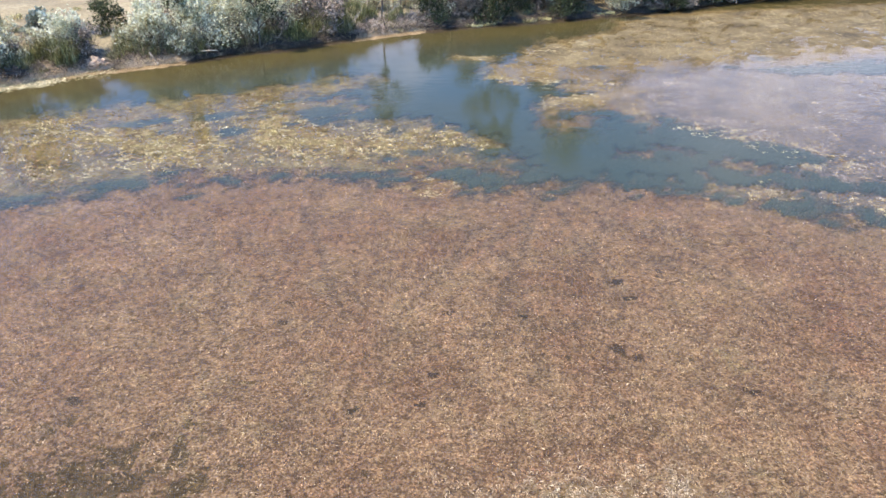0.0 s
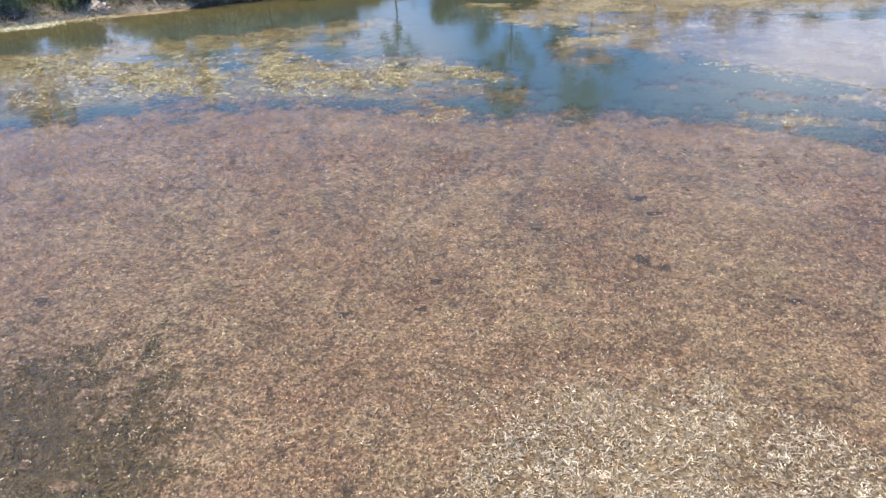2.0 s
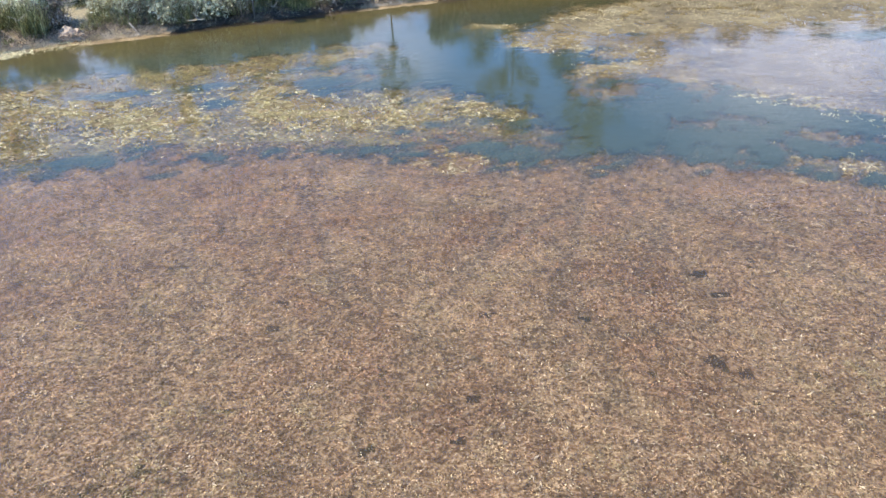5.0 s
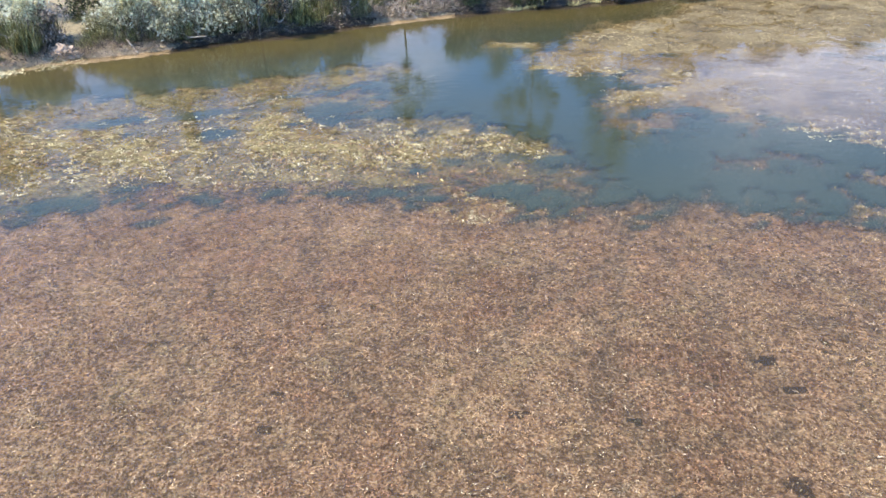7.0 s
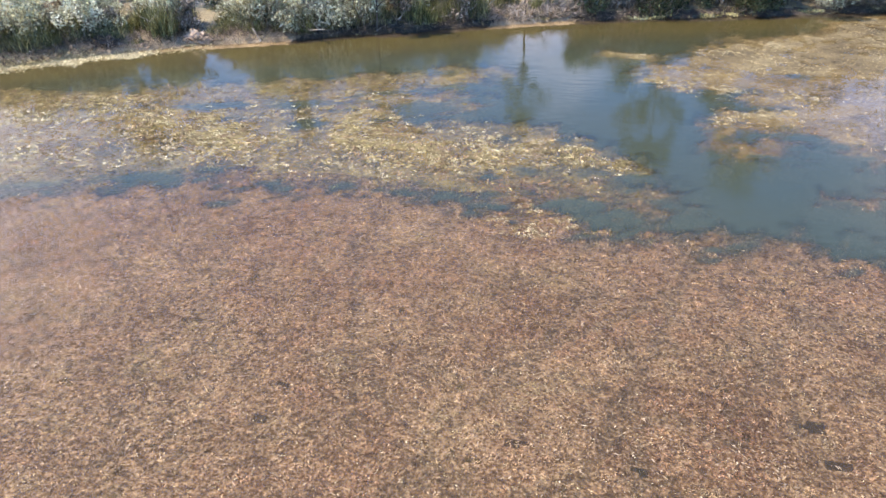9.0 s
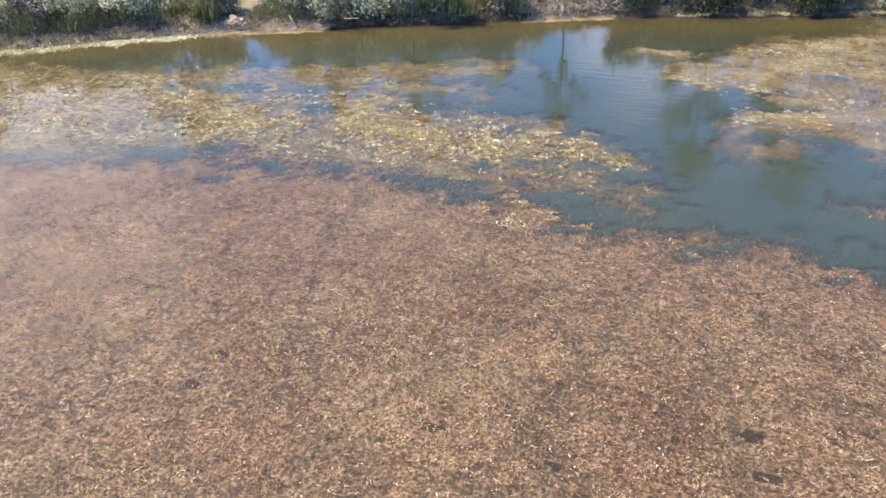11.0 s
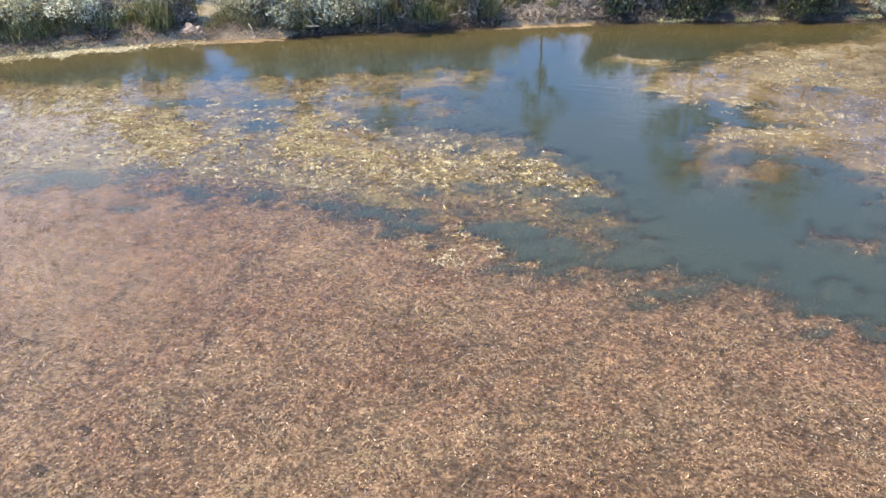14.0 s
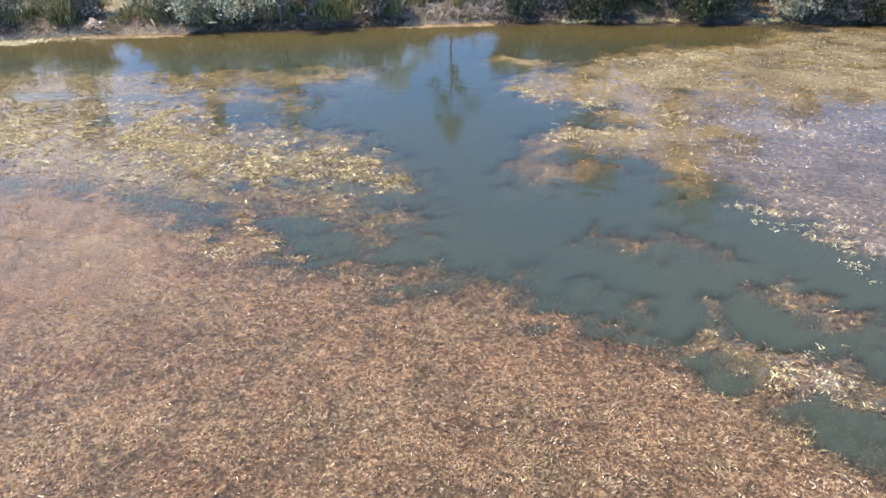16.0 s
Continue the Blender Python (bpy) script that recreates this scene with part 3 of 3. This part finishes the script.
    deep.data.foreach_set("value", np.maximum(-ground_height(x, y), 0).ravel().astype(np.float32))
    tagged(new("water", me), "still murky green-blue pond water with faint ripples", "water", kind="structure")


build_water()


# ---- weed ----
def scatter(name, label, mat, box, count, chance, length, width, lift, blades, low=-0.02, high=0.05, floor=-0.03):
    """Tufts of bent blades lying on the water, as one piece of stuff."""
    x0, x1, y0, y1 = box
    x, y = rng.uniform(x0, x1, count), rng.uniform(y0, y1, count)
    keep = rng.rand(count) < chance(x, y)
    x, y, tone = np.repeat(x[keep], blades), np.repeat(y[keep], blades), np.repeat(rng.rand(keep.sum()), blades)
    n = len(x)
    x, y = x + rng.normal(0, length * 0.42, n), y + rng.normal(0, length * 0.42, n)
    z = np.maximum(ground_height(x, y), floor) + rng.uniform(low, high, n)
    turn = 2 * np.pi * (fbm(x * 0.8, y * 0.8, 2) * 1.5 + rng.rand(n) * 0.8)
    size = length * (0.5 + rng.rand(n))
    co, faces = ribbons(np.stack([x, y, z], 1), turn, size, width * (0.6 + 0.8 * rng.rand(n)), rng.normal(lift, 0.22, n), rng.uniform(0.2, 0.8, n))
    me = mesh_of(name, co, faces, [mat])
    me.attributes.new("tuft", "FLOAT", "POINT").data.foreach_set("value", np.repeat(tone, 4).astype(np.float32))
    return tagged(new(name, me), label, "water weed", kind="stuff")


def in_view(x, y):
    return (np.abs(x + 3 - 0.1 * y) < 12 + 0.72 * y)


def clumps(x, y):
    return (0.8 + 0.2 * smooth(blotch(x, y), -0.35, 0.2)) * (0.6 + 0.4 * smooth(fbm(x * 2.6 + 8, y * 2.6, 2), 0.32, 0.52))


def blade_mix(x, y):
    return holes(x, y) * in_view(x, y) * (1 - 0.85 * trails(x, y))


scatter("pondweed_bed", "reddish-brown pondweed lying dense in shallow water", WEED, (-48, 34, 8, 45), 330000,
        lambda x, y: smooth(field_in(x, y) + 2.0 * blotch(x, y), -1.6, 1.5) * clumps(x, y) * blade_mix(x, y) * (1 - 0.85 * in_olive(x, y)) * (1 - 0.6 * in_pale(x, y)), 0.10, 0.021, 0.34, 4, -0.02, 0.05, -0.4)
scatter("sunken_pondweed", "brown pondweed drifting just under the surface", WEED, (-42, 30, 32, 62), 60000,
        lambda x, y: 0.7 * smooth(weed_cover(x, y), 0.25, 0.8) * (1 - smooth(field_in(x, y), -0.5, 1.5)) * (depth_in(RIGHT_MAT, x, y) < 0.5), 0.3, 0.05, 0.15, 2, -0.02, 0.06, -0.6)
scatter("drifting_strands", "thin brown weed strands drifting in open water", WEED, (-5, 27, 37, 52), 22000,
        lambda x, y: smooth(depth_in(STRANDS, x, y) + 0.6 * ragged(x, y) + 1.6 * blotch(x, y), -0.4, 1.4), 0.26, 0.02, 0.05, 5, -0.03, 0.05, -0.14)
scatter("trailing_strands", "long pale and brown weed strands lying on the surface", WEED, (-44, 32, 24, 44), 26000,
        lambda x, y: 0.6 * smooth(field_in(x, y), -1.0, 1.0) * in_view(x, y) * smooth(blotch(x, y), -0.2, 0.6) * smooth(y, 26, 34), 0.24, 0.020, 0.05, 4, -0.01, 0.045, -0.03)
scatter("olive_pondweed", "dark olive pondweed patch in shallow water", WEED_OLIVE, (-24, -4, 6, 21), 14000,
        lambda x, y: in_olive(x, y), 0.15, 0.027, 0.2, 5)
scatter("pale_pondweed", "pale straw-coloured pondweed patch on the water", WEED_PALE, (-3, 16, 8, 22), 14000,
        lambda x, y: in_pale(x, y), 0.16, 0.03, 0.25, 5)
# dry tips; the extra ones beyond x 8 paint lavender sky sheen
scatter("pale_sheen_flecks", "pale dry pondweed tips and painted sky sheen over the brown weed", WEED_PALE, (-48, 34, 10, 44), 42000,
        lambda x, y: 0.5 * smooth(field_in(x, y), 0.0, 1.5) * np.maximum(0.25 + 0.75 * smooth(fbm(x * 0.3 + 70, y * 0.3), 0.42, 0.7), 1.6 * smooth(x, 8, 16) * smooth(y, 27, 34)) * in_view(x, y) * (1 - 0.8 * in_olive(x, y)) * smooth(blotch(x, y), -0.5, 0.5), 0.15, 0.036, 0.2, 2, 0.01, 0.06)
# sparkle dots painted as small matte cream pieces
scatter("sparkle_flecks", "tiny cream flecks painting sparkle on the weed", CREAM, (-40, 32, 9, 40), 60000,
        lambda x, y: 0.5 * smooth(field_in(x, y), 0.0, 2.0) * in_view(x, y) * (1 - 0.5 * in_olive(x, y)), 0.055, 0.024, 0.3, 1, 0.01, 0.055)
scatter("algae_mat", "brownish-yellow algae mat lying under clear shallow water", MAT_YELLOW, (-56, 6, 34, 66), 60000,
        lambda x, y: (0.35 + 0.65 * smooth(blotch(x, y), -0.5, 0.2)) * smooth(weed_cover(x, y), 0.55, 0.92) * (field_in(x, y) < 0) * (x < 3.6), 0.26, 0.06, 0.06, 4, -0.03, 0.03, -0.12)
scatter("algae_crust", "yellow crust of floating algae in loose flecks", MAT_YELLOW, (-48, 4, 38, 62), 52000,
        lambda x, y: np.maximum(0.75 * crust(YELLOW, x, y), 0.2 * crust(LEFT_MAT, x, y)) * open_water(x, y) * smooth(blotch(x, y), -0.1, 0.6), 0.14, 0.042, 0.05, 9, -0.018, 0.016, -0.012)
scatter("cream_flecks", "bleached cream flecks on the floating algae", CREAM, (-48, 4, 38, 62), 26000,
        lambda x, y: np.maximum(0.7 * crust(YELLOW, x, y), 0.6 * crust(SUNKEN[2:4], x, y)) * open_water(x, y) * smooth(blotch(x, y), -0.1, 0.5), 0.15, 0.045, 0.04, 7, 0.0, 0.028, 0.0)
scatter("tan_algae_mat", "tan algae mat under shallow water by the bank", MAT_TAN, (2, 58, 34, 96), 75000,
        lambda x, y: smooth(depth_in(RIGHT_MAT, x, y) + ragged(x, y), -0.4, 0.8) * holes(x, y) * clumps(x, y) * (1 - 0.6 * bleached(x, y)), 0.24, 0.05, 0.06, 4, -0.02, 0.03, -0.10)
scatter("bleached_sheen_algae", "pale bleached algae with painted sky sheen under shallow water", BLEACH_SHEEN, (12, 58, 34, 76), 52000,
        lambda x, y: 0.45 * smooth(depth_in(RIGHT_MAT, x, y) + ragged(x, y), -0.4, 0.8) * smooth(bleached(x, y), 0.0, 0.6) * smooth(blotch(x, y), -0.1, 0.6), 0.20, 0.042, 0.05, 4, 0.0, 0.03, -0.012)
scatter("debris_shelf", "cream shelf of dry plant debris floating at the beach", CREAM, (-50, -36, 52, 63), 16000,
        lambda x, y: smooth(depth_in([(-50, 53, -41.5, 59.6, 1.3), (-40, 60.2, -37.5, 61.6, 0.6)], x, y) + 0.5 * ragged(x, y) + 0.9 * blotch(x, y), -0.4, 0.6), 0.35, 0.05, 0.03, 4, 0.03, 0.07)
scatter("algae_rim", "cream algae rim along the edge of the tan mat", CREAM, (-1, 30, 36, 78), 30000,
        lambda x, y: 0.7 * crust(RIM, x, y) * smooth(blotch(x, y), -0.4, 0.5), 0.17, 0.032, 0.05, 8, -0.01, 0.022, -0.005)
scatter("algae_islet", "small tan and yellow algae islets on open water", MAT_TAN, (-4, 22, 38, 72), 50000,
        lambda x, y: smooth(depth_in(SMALL_MATS, x, y) + 0.4 * ragged(x, y) + 0.7 * blotch(x, y), -0.3, 0.6), 0.15, 0.026, 0.12, 6, -0.03, 0.02)


# ---- plants of the bank ----
def stem_path(rng, base, top, bend, steps=5):
    u = np.linspace(0, 1, steps)[:, None]
    sway = rng.normal(0, bend, 3) * [1, 1, 0.2]
    return np.array(base) * (1 - u) + np.array(top) * u + sway * np.sin(u * np.pi)


def crown_places(rng, lobes, per_lobe):
    spots = []
    for c, r in lobes:
        v = rng.normal(size=(per_lobe, 3))
        v /= np.linalg.norm(v, axis=1)[:, None]
        v *= (0.45 + 0.6 * rng.rand(per_lobe)[:, None] ** 0.6)
        v *= 1 + 0.25 * np.sin(v[:, :1] * 5 + v[:, 1:2] * 4)
        spots.append(np.array(c) + v * r)
    return np.concatenate(spots)


def make_shrub(seed, height, radius, mat, label, per_lobe=185, twigs=True):
    rng = np.random.RandomState(seed)
    shrub = tagged(new("shrub"), label, "shrub", "shrubs along the bank")
    lobes = []
    for k in range(14):
        a, q = rng.rand() * 6.28, radius * rng.uniform(0.1, 0.8)
        top = np.array([q * np.cos(a), q * np.sin(a), height * (0.12 + 0.76 * ((k + rng.rand()) / 14))])
        lobes.append((top, np.array([radius * 0.36, radius * 0.36, height * 0.17]) * rng.uniform(0.8, 1.2)))
        if k < 6:
            part("stem", mesh_of("stem", *tube(stem_path(rng, (q * 0.25 * np.cos(a), q * 0.25 * np.sin(a), -0.3), top, 0.25), [0.07, 0.06, 0.045, 0.03, 0.015]), [BARK]), shrub)
    at = crown_places(rng, lobes, per_lobe)
    at = at[at[:, 2] > 0.15]
    part("foliage", mesh_of("foliage", *leaves(at, 0.30, 0.42, rng, 0.2), [mat]), shrub)["kind"] = "stuff"
    if twigs:
        n = 450
        a, q = rng.rand(n) * 6.28, radius * np.sqrt(rng.rand(n))
        root = np.stack([q * np.cos(a) * 0.9, q * np.sin(a) * 0.9, rng.uniform(0, height * 0.5, n)], 1)
        part("brushwood", mesh_of("brushwood", *ribbons(root, a, rng.uniform(0.4, 1.1, n), np.full(n, 0.035), rng.uniform(0.4, 1.4, n), rng.uniform(-0.3, 0.6, n)), [GREYTWIG]), shrub, "bare grey twigs")["kind"] = "stuff"
    return shrub


def make_tree(seed, height, base, radius, label, mat, trunk=0.16):
    """A tree with a bare trunk up to base metres."""
    rng = np.random.RandomState(seed)
    tree = tagged(new("tree"), label, "tree", "trees behind the bank")
    part("trunk", mesh_of("trunk", *tube(stem_path(rng, (0, 0, -0.4), (rng.normal(0, 0.3), rng.normal(0, 0.3), height * 0.93), 0.2, 8), np.linspace(trunk, 0.03, 8), 8), [BARK]), tree)
    lobes = []
    for k in range(16):
        h = base + (height - base) * (k + rng.uniform(-0.5, 1.5)) / 16
        a, q = k * 2.4 + rng.rand() * 1.5, radius * rng.uniform(0.2, 1.0) * math.sin(math.pi * min(1, 0.2 + 0.75 * (k + 1) / 16))
        end = (q * np.cos(a), q * np.sin(a), h)
        lobes.append((end, np.array([radius * 0.36, radius * 0.36, (height - base) * 0.11 + 0.2]) * rng.uniform(0.45, 1.3)))
        part("limb", mesh_of("limb", *tube(stem_path(rng, (0, 0, h - 0.6 * q - 0.3), end, 0.15, 4), [0.06, 0.05, 0.03, 0.012], 5), [BARK]), tree)
    part("crown", mesh_of("crown", *leaves(crown_places(rng, lobes, 420 if height > 12 else 230 if radius > 3 else 120), 0.30, 0.4, rng, 0.3), [mat]), tree)["kind"] = "stuff"
    return tree


def ground_at(x, y):
    return float(ground_height(np.array([float(x)]), np.array([float(y)]))[0])


def shore_at(x, back):
    return float(np.interp(x, SHORE_X, SHORE_Y)) + back


for x, y, height, base, radius, seed, mat in [
    (-8.6, 82.1, 11.3, 4.8, 2.6, 21, GREEN), (4.6, 88.0, 17.0, 8.0, 3.6, 22, GREEN), (14.7, 89.5, 18.6, 7.5, 6.0, 23, GREEN), (-27.5, 71.5, 9.3, 4.0, 1.6, 24, GREEN),
    (1, 95, 9, 3, 3.4, 25, GREEN), (-17, 88, 8, 2.5, 3.6, 26, SILVER), (-47.5, 74.0, 13.2, 4.4, 4.6, 27, GREEN), (-20.2, 72.6, 8.8, 3.2, 3.0, 36, GREEN), (28, 101, 9, 3, 3.5, 28, GREEN),
    (40, 103, 9, 3, 4, 29, GREEN), (11, 94, 11, 5, 3.4, 30, GREEN), (-58, 58, 9, 3, 4, 31, GREEN),
    (22, 95, 10, 4, 4, 32, GREEN), (34, 100, 9.5, 3.5, 4, 33, GREEN), (48, 106, 10, 3, 4.5, 34, GREEN), (58, 111, 10, 3, 4.5, 35, GREEN)]:
    t = make_tree(seed, height, base, radius, "tall bank tree with bare trunk and loose crown" if base > 4.5 else "bushy bank tree with loose grey-green crown", mat, 0.11 if height < 12 else 0.16)
    t.location = (x, y, ground_at(x, y))

kinds = [make_shrub(51, 4.3, 2.6, SILVER, "silvery-leaved shrub on the sandy bank"), make_shrub(52, 5.2, 2.8, SILVER, "tall silvery-leaved shrub on the sandy bank"),
         make_shrub(53, 3.6, 2.2, GREYTWIG, "bare grey-brown twiggy shrub on the bank", 150), make_shrub(54, 4.4, 2.5, GREEN, "green shrub with shade-darkened leaves overhanging the water", 210),
         make_shrub(55, 2.2, 1.6, SILVER, "low silvery shrub on dry grass", 110)]
pick = random.Random(9)
used = set()
spots = []
x = -62.0
while x < 62:
    right = x > -10
    for back in ((0.5, 2.6, 5.0, 8.0, 14) if x > 9 else (1.1, 2.9, 5.2, 8.0, 14) if right else (4.6 if x < -37 else 2.9 if x < -29 else 2.0, 5.6, 9, 13, 17)):
        if (-36.5 < x < -33.5 or (-41 < x < -33.5 and back > 5)) and pick.random() < 0.85:
            continue
        if (-12.6 < x < -4 and back < 6) or (back < 2 and any(-3.0 < x - h < 1.3 for h in (2.6, 8.8, 17.5))):
            continue
        if pick.random() < (0.04 if back < 9 else 0.3):
            continue
        # mostly dark green on the right, where their colour stands in for shade
        k = pick.choice([3, 3, 2, 0, 3, 3] if right else [0, 1, 1, 0, 2] if x < -37 else [0, 1, 2, 0, 1, 0]) if back < 12 else pick.choice([4, 4, 0, 3])
        if -13.5 < x < -3.5:
            k = 4
        spots.append((x + pick.uniform(-0.9, 0.9), back + pick.uniform(-0.7, 0.9), k, pick.uniform(0, 360), pick.uniform(0.8, 1.15)))
    x += 2.3
for x, back, k, turn, scale in spots:
    y = shore_at(x, back)
    m = pose(x, y, ground_at(x, y) - 0.05, 0, 0, turn)
    if k in used:
        ob = copy_thing(kinds[k], m)
    else:
        ob = kinds[k]
        ob.matrix_world = m
        used.add(k)
    ob.scale = (scale, scale, scale * pick.uniform(0.9, 1.1))


# ---- grass and reeds of the bank ----
def make_clump(name, label, category, group, seed, count, spread, height, width, mat, lean=0.25):
    """Upright blades from one root patch."""
    rng = np.random.RandomState(seed)
    a, q = rng.rand(count) * 6.28, spread * np.sqrt(rng.rand(count))
    root = np.stack([q * np.cos(a), q * np.sin(a), np.full(count, -0.08)], 1)
    co, faces = ribbons(root, rng.rand(count) * 6.28, height * (0.5 + 0.6 * rng.rand(count)), np.full(count, width), 1.5 - np.abs(rng.normal(0, lean, count)), rng.uniform(0, 0.6, count))
    return tagged(new(name, mesh_of(name, co, faces, [mat])), label, category, group)


reeds = [make_clump("reed_clump", "tall green and straw reeds at the water's edge", "reeds", "reeds of the bank", 71, 170, 0.9, 2.5, 0.06, REED),
         make_clump("reed_clump", "dense green reeds between the shrubs", "reeds", "reeds of the bank", 72, 200, 1.1, 1.6, 0.05, REED, 0.35)]
tufts = [make_clump("grass_tussock", "dry straw-coloured grass tussock on the bank", "grass", "grass tussocks of the bank", 73, 130, 0.7, 0.7, 0.035, STRAW, 0.6),
         make_clump("grass_tussock", "yellow-green grass tussock beside the water", "grass", "grass tussocks of the bank", 74, 150, 0.8, 0.6, 0.04, REED, 0.7)]


def strew(kinds, places):
    for n, (x, y, turn, scale) in enumerate(places):
        k = pick.randrange(len(kinds))
        m = pose(x, y, ground_at(x, y), 0, 0, turn)
        ob = copy_thing(kinds[k], m) if (kinds[k].name in used) else kinds[k]
        used.add(kinds[k].name)
        ob.matrix_world = m @ Matrix.Diagonal((scale, scale, scale, 1))


places = []
for n in range(330):
    x = pick.uniform(-52, 30)
    if -33.5 > x > -36.5 or pick.random() < (0.92 if x > -11 else 0):
        continue
    places.append((x, shore_at(x, pick.uniform(2.6 if x < -37 else 1.7 if x < -28 else 0.8, 6)), pick.uniform(0, 360), pick.uniform(0.7, 1.2)))
strew(reeds, places)
strew(tufts, [(x, shore_at(x, pick.uniform(1.0, 26)), pick.uniform(0, 360), pick.uniform(0.6, 1.3)) for x in [pick.uniform(-52, 40) for n in range(170)]])


# ---- loose things of the shore ----
def stick_mesh(seed, length, radius, bend, sides=6):
    rng = np.random.RandomState(seed)
    path = stem_path(rng, (0, 0, 0), (length, 0, 0), bend, 6)
    return mesh_of("stick", *tube(path, np.linspace(radius, radius * 0.45, 6), sides), [DEADWOOD])


def lump_mesh(name, seed, size, mat, rough=0.35):
    bm = bmesh.new()
    bmesh.ops.create_icosphere(bm, subdivisions=4, radius=1.0)
    for v in bm.verts:
        v.co *= 1 + rough * (noise.fractal(v.co * 2.6 + Vector((seed, 0, 0)), 0.7, 2.0, 5))
        v.co = Vector((v.co.x * size[0], v.co.y * size[1], v.co.z * size[2]))
    me = bpy.data.meshes.new(name)
    bm.to_mesh(me)
    bm.free()
    me.materials.append(mat)
    return me


PALE_ROCK = soil("pale_earth", [(0.3, (0.30, 0.20, 0.13)), (0.6, (0.58, 0.44, 0.31))], 1.2, 6.0, 0.9, 0.05)
DARK_ROCK = soil("dark_earth", [(0.3, (0.03, 0.022, 0.015)), (0.6, (0.10, 0.07, 0.05))], 1.2, 6.0, 0.9, 0.05)
heap = tagged(new("earth_mound", lump_mesh("earth_mound", 3, (0.95, 0.7, 0.6), PALE_ROCK, 0.6)), "pale crumbling earth mound on the sandy shore", "mound")
heap.location = (-34.2, 66.2, ground_at(-34.2, 66.2))
rock = tagged(new("root_mound", lump_mesh("root_mound", 8, (1.1, 0.8, 0.55), DARK_ROCK, 0.5)), "dark earthy root mound at the water line", "mound")
rock.location = (-40.4, 62.6, ground_at(-40.4, 62.6) + 0.1)

stump = tagged(new("leaning_log", stick_mesh(5, 1.7, 0.11, 0.06, 8)), "short bleached log leaning on the shore", "log")
stump.matrix_world = pose(-28.9, 67.6, ground_at(-28.9, 67.6) - 0.15, 0, -42, 150)


def make_branch(seed, length, label):
    """A dead branch: a bent main stick with side sticks."""
    rng = np.random.RandomState(seed)
    branch = tagged(new("dead_branch"), label, "branch", "dead branches on the shore")
    part("main_stick", stick_mesh(seed, length, 0.07, 0.2), branch)
    for k in range(4):
        twig = part("side_stick", stick_mesh(seed + 9 * k, length * rng.uniform(0.3, 0.6), 0.035, 0.1), branch)
        twig.matrix_local = pose(length * (0.25 + 0.17 * k), 0, 0, 0, -rng.uniform(10, 50), rng.choice([-1, 1]) * rng.uniform(25, 60))
    return branch


branches = [make_branch(81, 2.6, "bleached dead branch lying on the bank"), make_branch(82, 1.8, "small grey dead branch lying on the bank"), make_branch(83, 3.4, "long bleached dead branch leaning over the bank")]
spots = [(-10.6, 82.2), (-9.8, 81.6), (-8.6, 82.4), (-5.2, 82.6), (-13.2, 77.9), (-14.5, 77.2), (-16, 76.4), (-18.5, 74.9), (-21, 73.6), (-12.2, 78.6), (-4.2, 82.4), (-26, 70.3), (-38.2, 66.4), (1.5, 84.4), (13, 88), (-24, 71.6), (-11.3, 80.2), (-17.2, 75.6)]
for n, (x, y) in enumerate(spots):
    ob = branches[n] if n < 3 else copy_thing(branches[n % 3], pose(0, 0, 0))
    ob.matrix_world = pose(x, y, ground_at(x, y) + 0.1, pick.uniform(-20, 20), -pick.uniform(5, 45), pick.uniform(0, 360))

hummock = make_clump("grass_hummock", "low yellow-green grass hummock at the water line", "grass", "hummocks along the far bank", 75, 520, 1.0, 0.3, 0.05, STRAW, 1.1)
for n, (x, back, scale) in enumerate([(2.3, 0.2, 1.1), (8.6, 0.2, 1.1), (3.9, 0.5, 0.8), (10.0, 0.5, 0.8), (17.5, 0.5, 0.9), (24, 0.8, 0.7), (12.4, 0.7, 0.5), (-6.5, 0.6, 0.6)]):
    ob = hummock if n == 0 else copy_thing(hummock, pose(0, 0, 0))
    y = shore_at(x, back)
    ob.matrix_world = pose(x, y, ground_at(x, y), 0, 0, 15 + 40 * n) @ Matrix.Diagonal((scale * 1.5, scale * 0.8, scale, 1))


def litter(name, label, mat, count, x0, x1, back0, back1, length, width, lift, z):
    x = rng.uniform(x0, x1, count)
    y = np.interp(x, SHORE_X, SHORE_Y) + rng.uniform(back0, back1, count)
    h = np.maximum(ground_height(x, y), 0.0) + rng.uniform(0.005, z, count)
    co, faces = ribbons(np.stack([x, y, h], 1), rng.rand(count) * 6.28, length * (0.4 + rng.rand(count)), width * (0.5 + rng.rand(count)), rng.normal(lift, 0.2, count), rng.uniform(-0.2, 0.5, count))
    tagged(new(name, mesh_of(name, co, faces, [mat])), label, "litter", kind="stuff")


litter("shore_sticks", "tangle of grey-brown sticks and roots on the bank", GREYTWIG, 8500, -52, 2, -0.2, 3.2, 0.9, 0.045, 0.25, 0.35)
litter("shore_straw", "pale dry plant litter along the water line", STRAW, 3800, -50, 40, -0.4, 1.6, 0.3, 0.035, 0.1, 0.1)
litter("floating_scraps", "pale plant scraps floating beside the beach", CREAM, 500, -47, -32, -2.6, 0.1, 0.45, 0.09, 0.0, 0.015)
litter("pale_sticks", "bleached sticks and bark heaped on the low bank", DEADWOOD, 2000, -12, -3.0, 0.1, 4.0, 1.2, 0.07, 0.3, 0.35)
# dark debris, thickened to stand in for shade below the shrubs
litter("shade_roots", "dark root litter, partly added as shade under the shrubs", BARK, 5600, -52, 45, -0.4, 3.5, 1.0, 0.06, 0.4, 0.5)
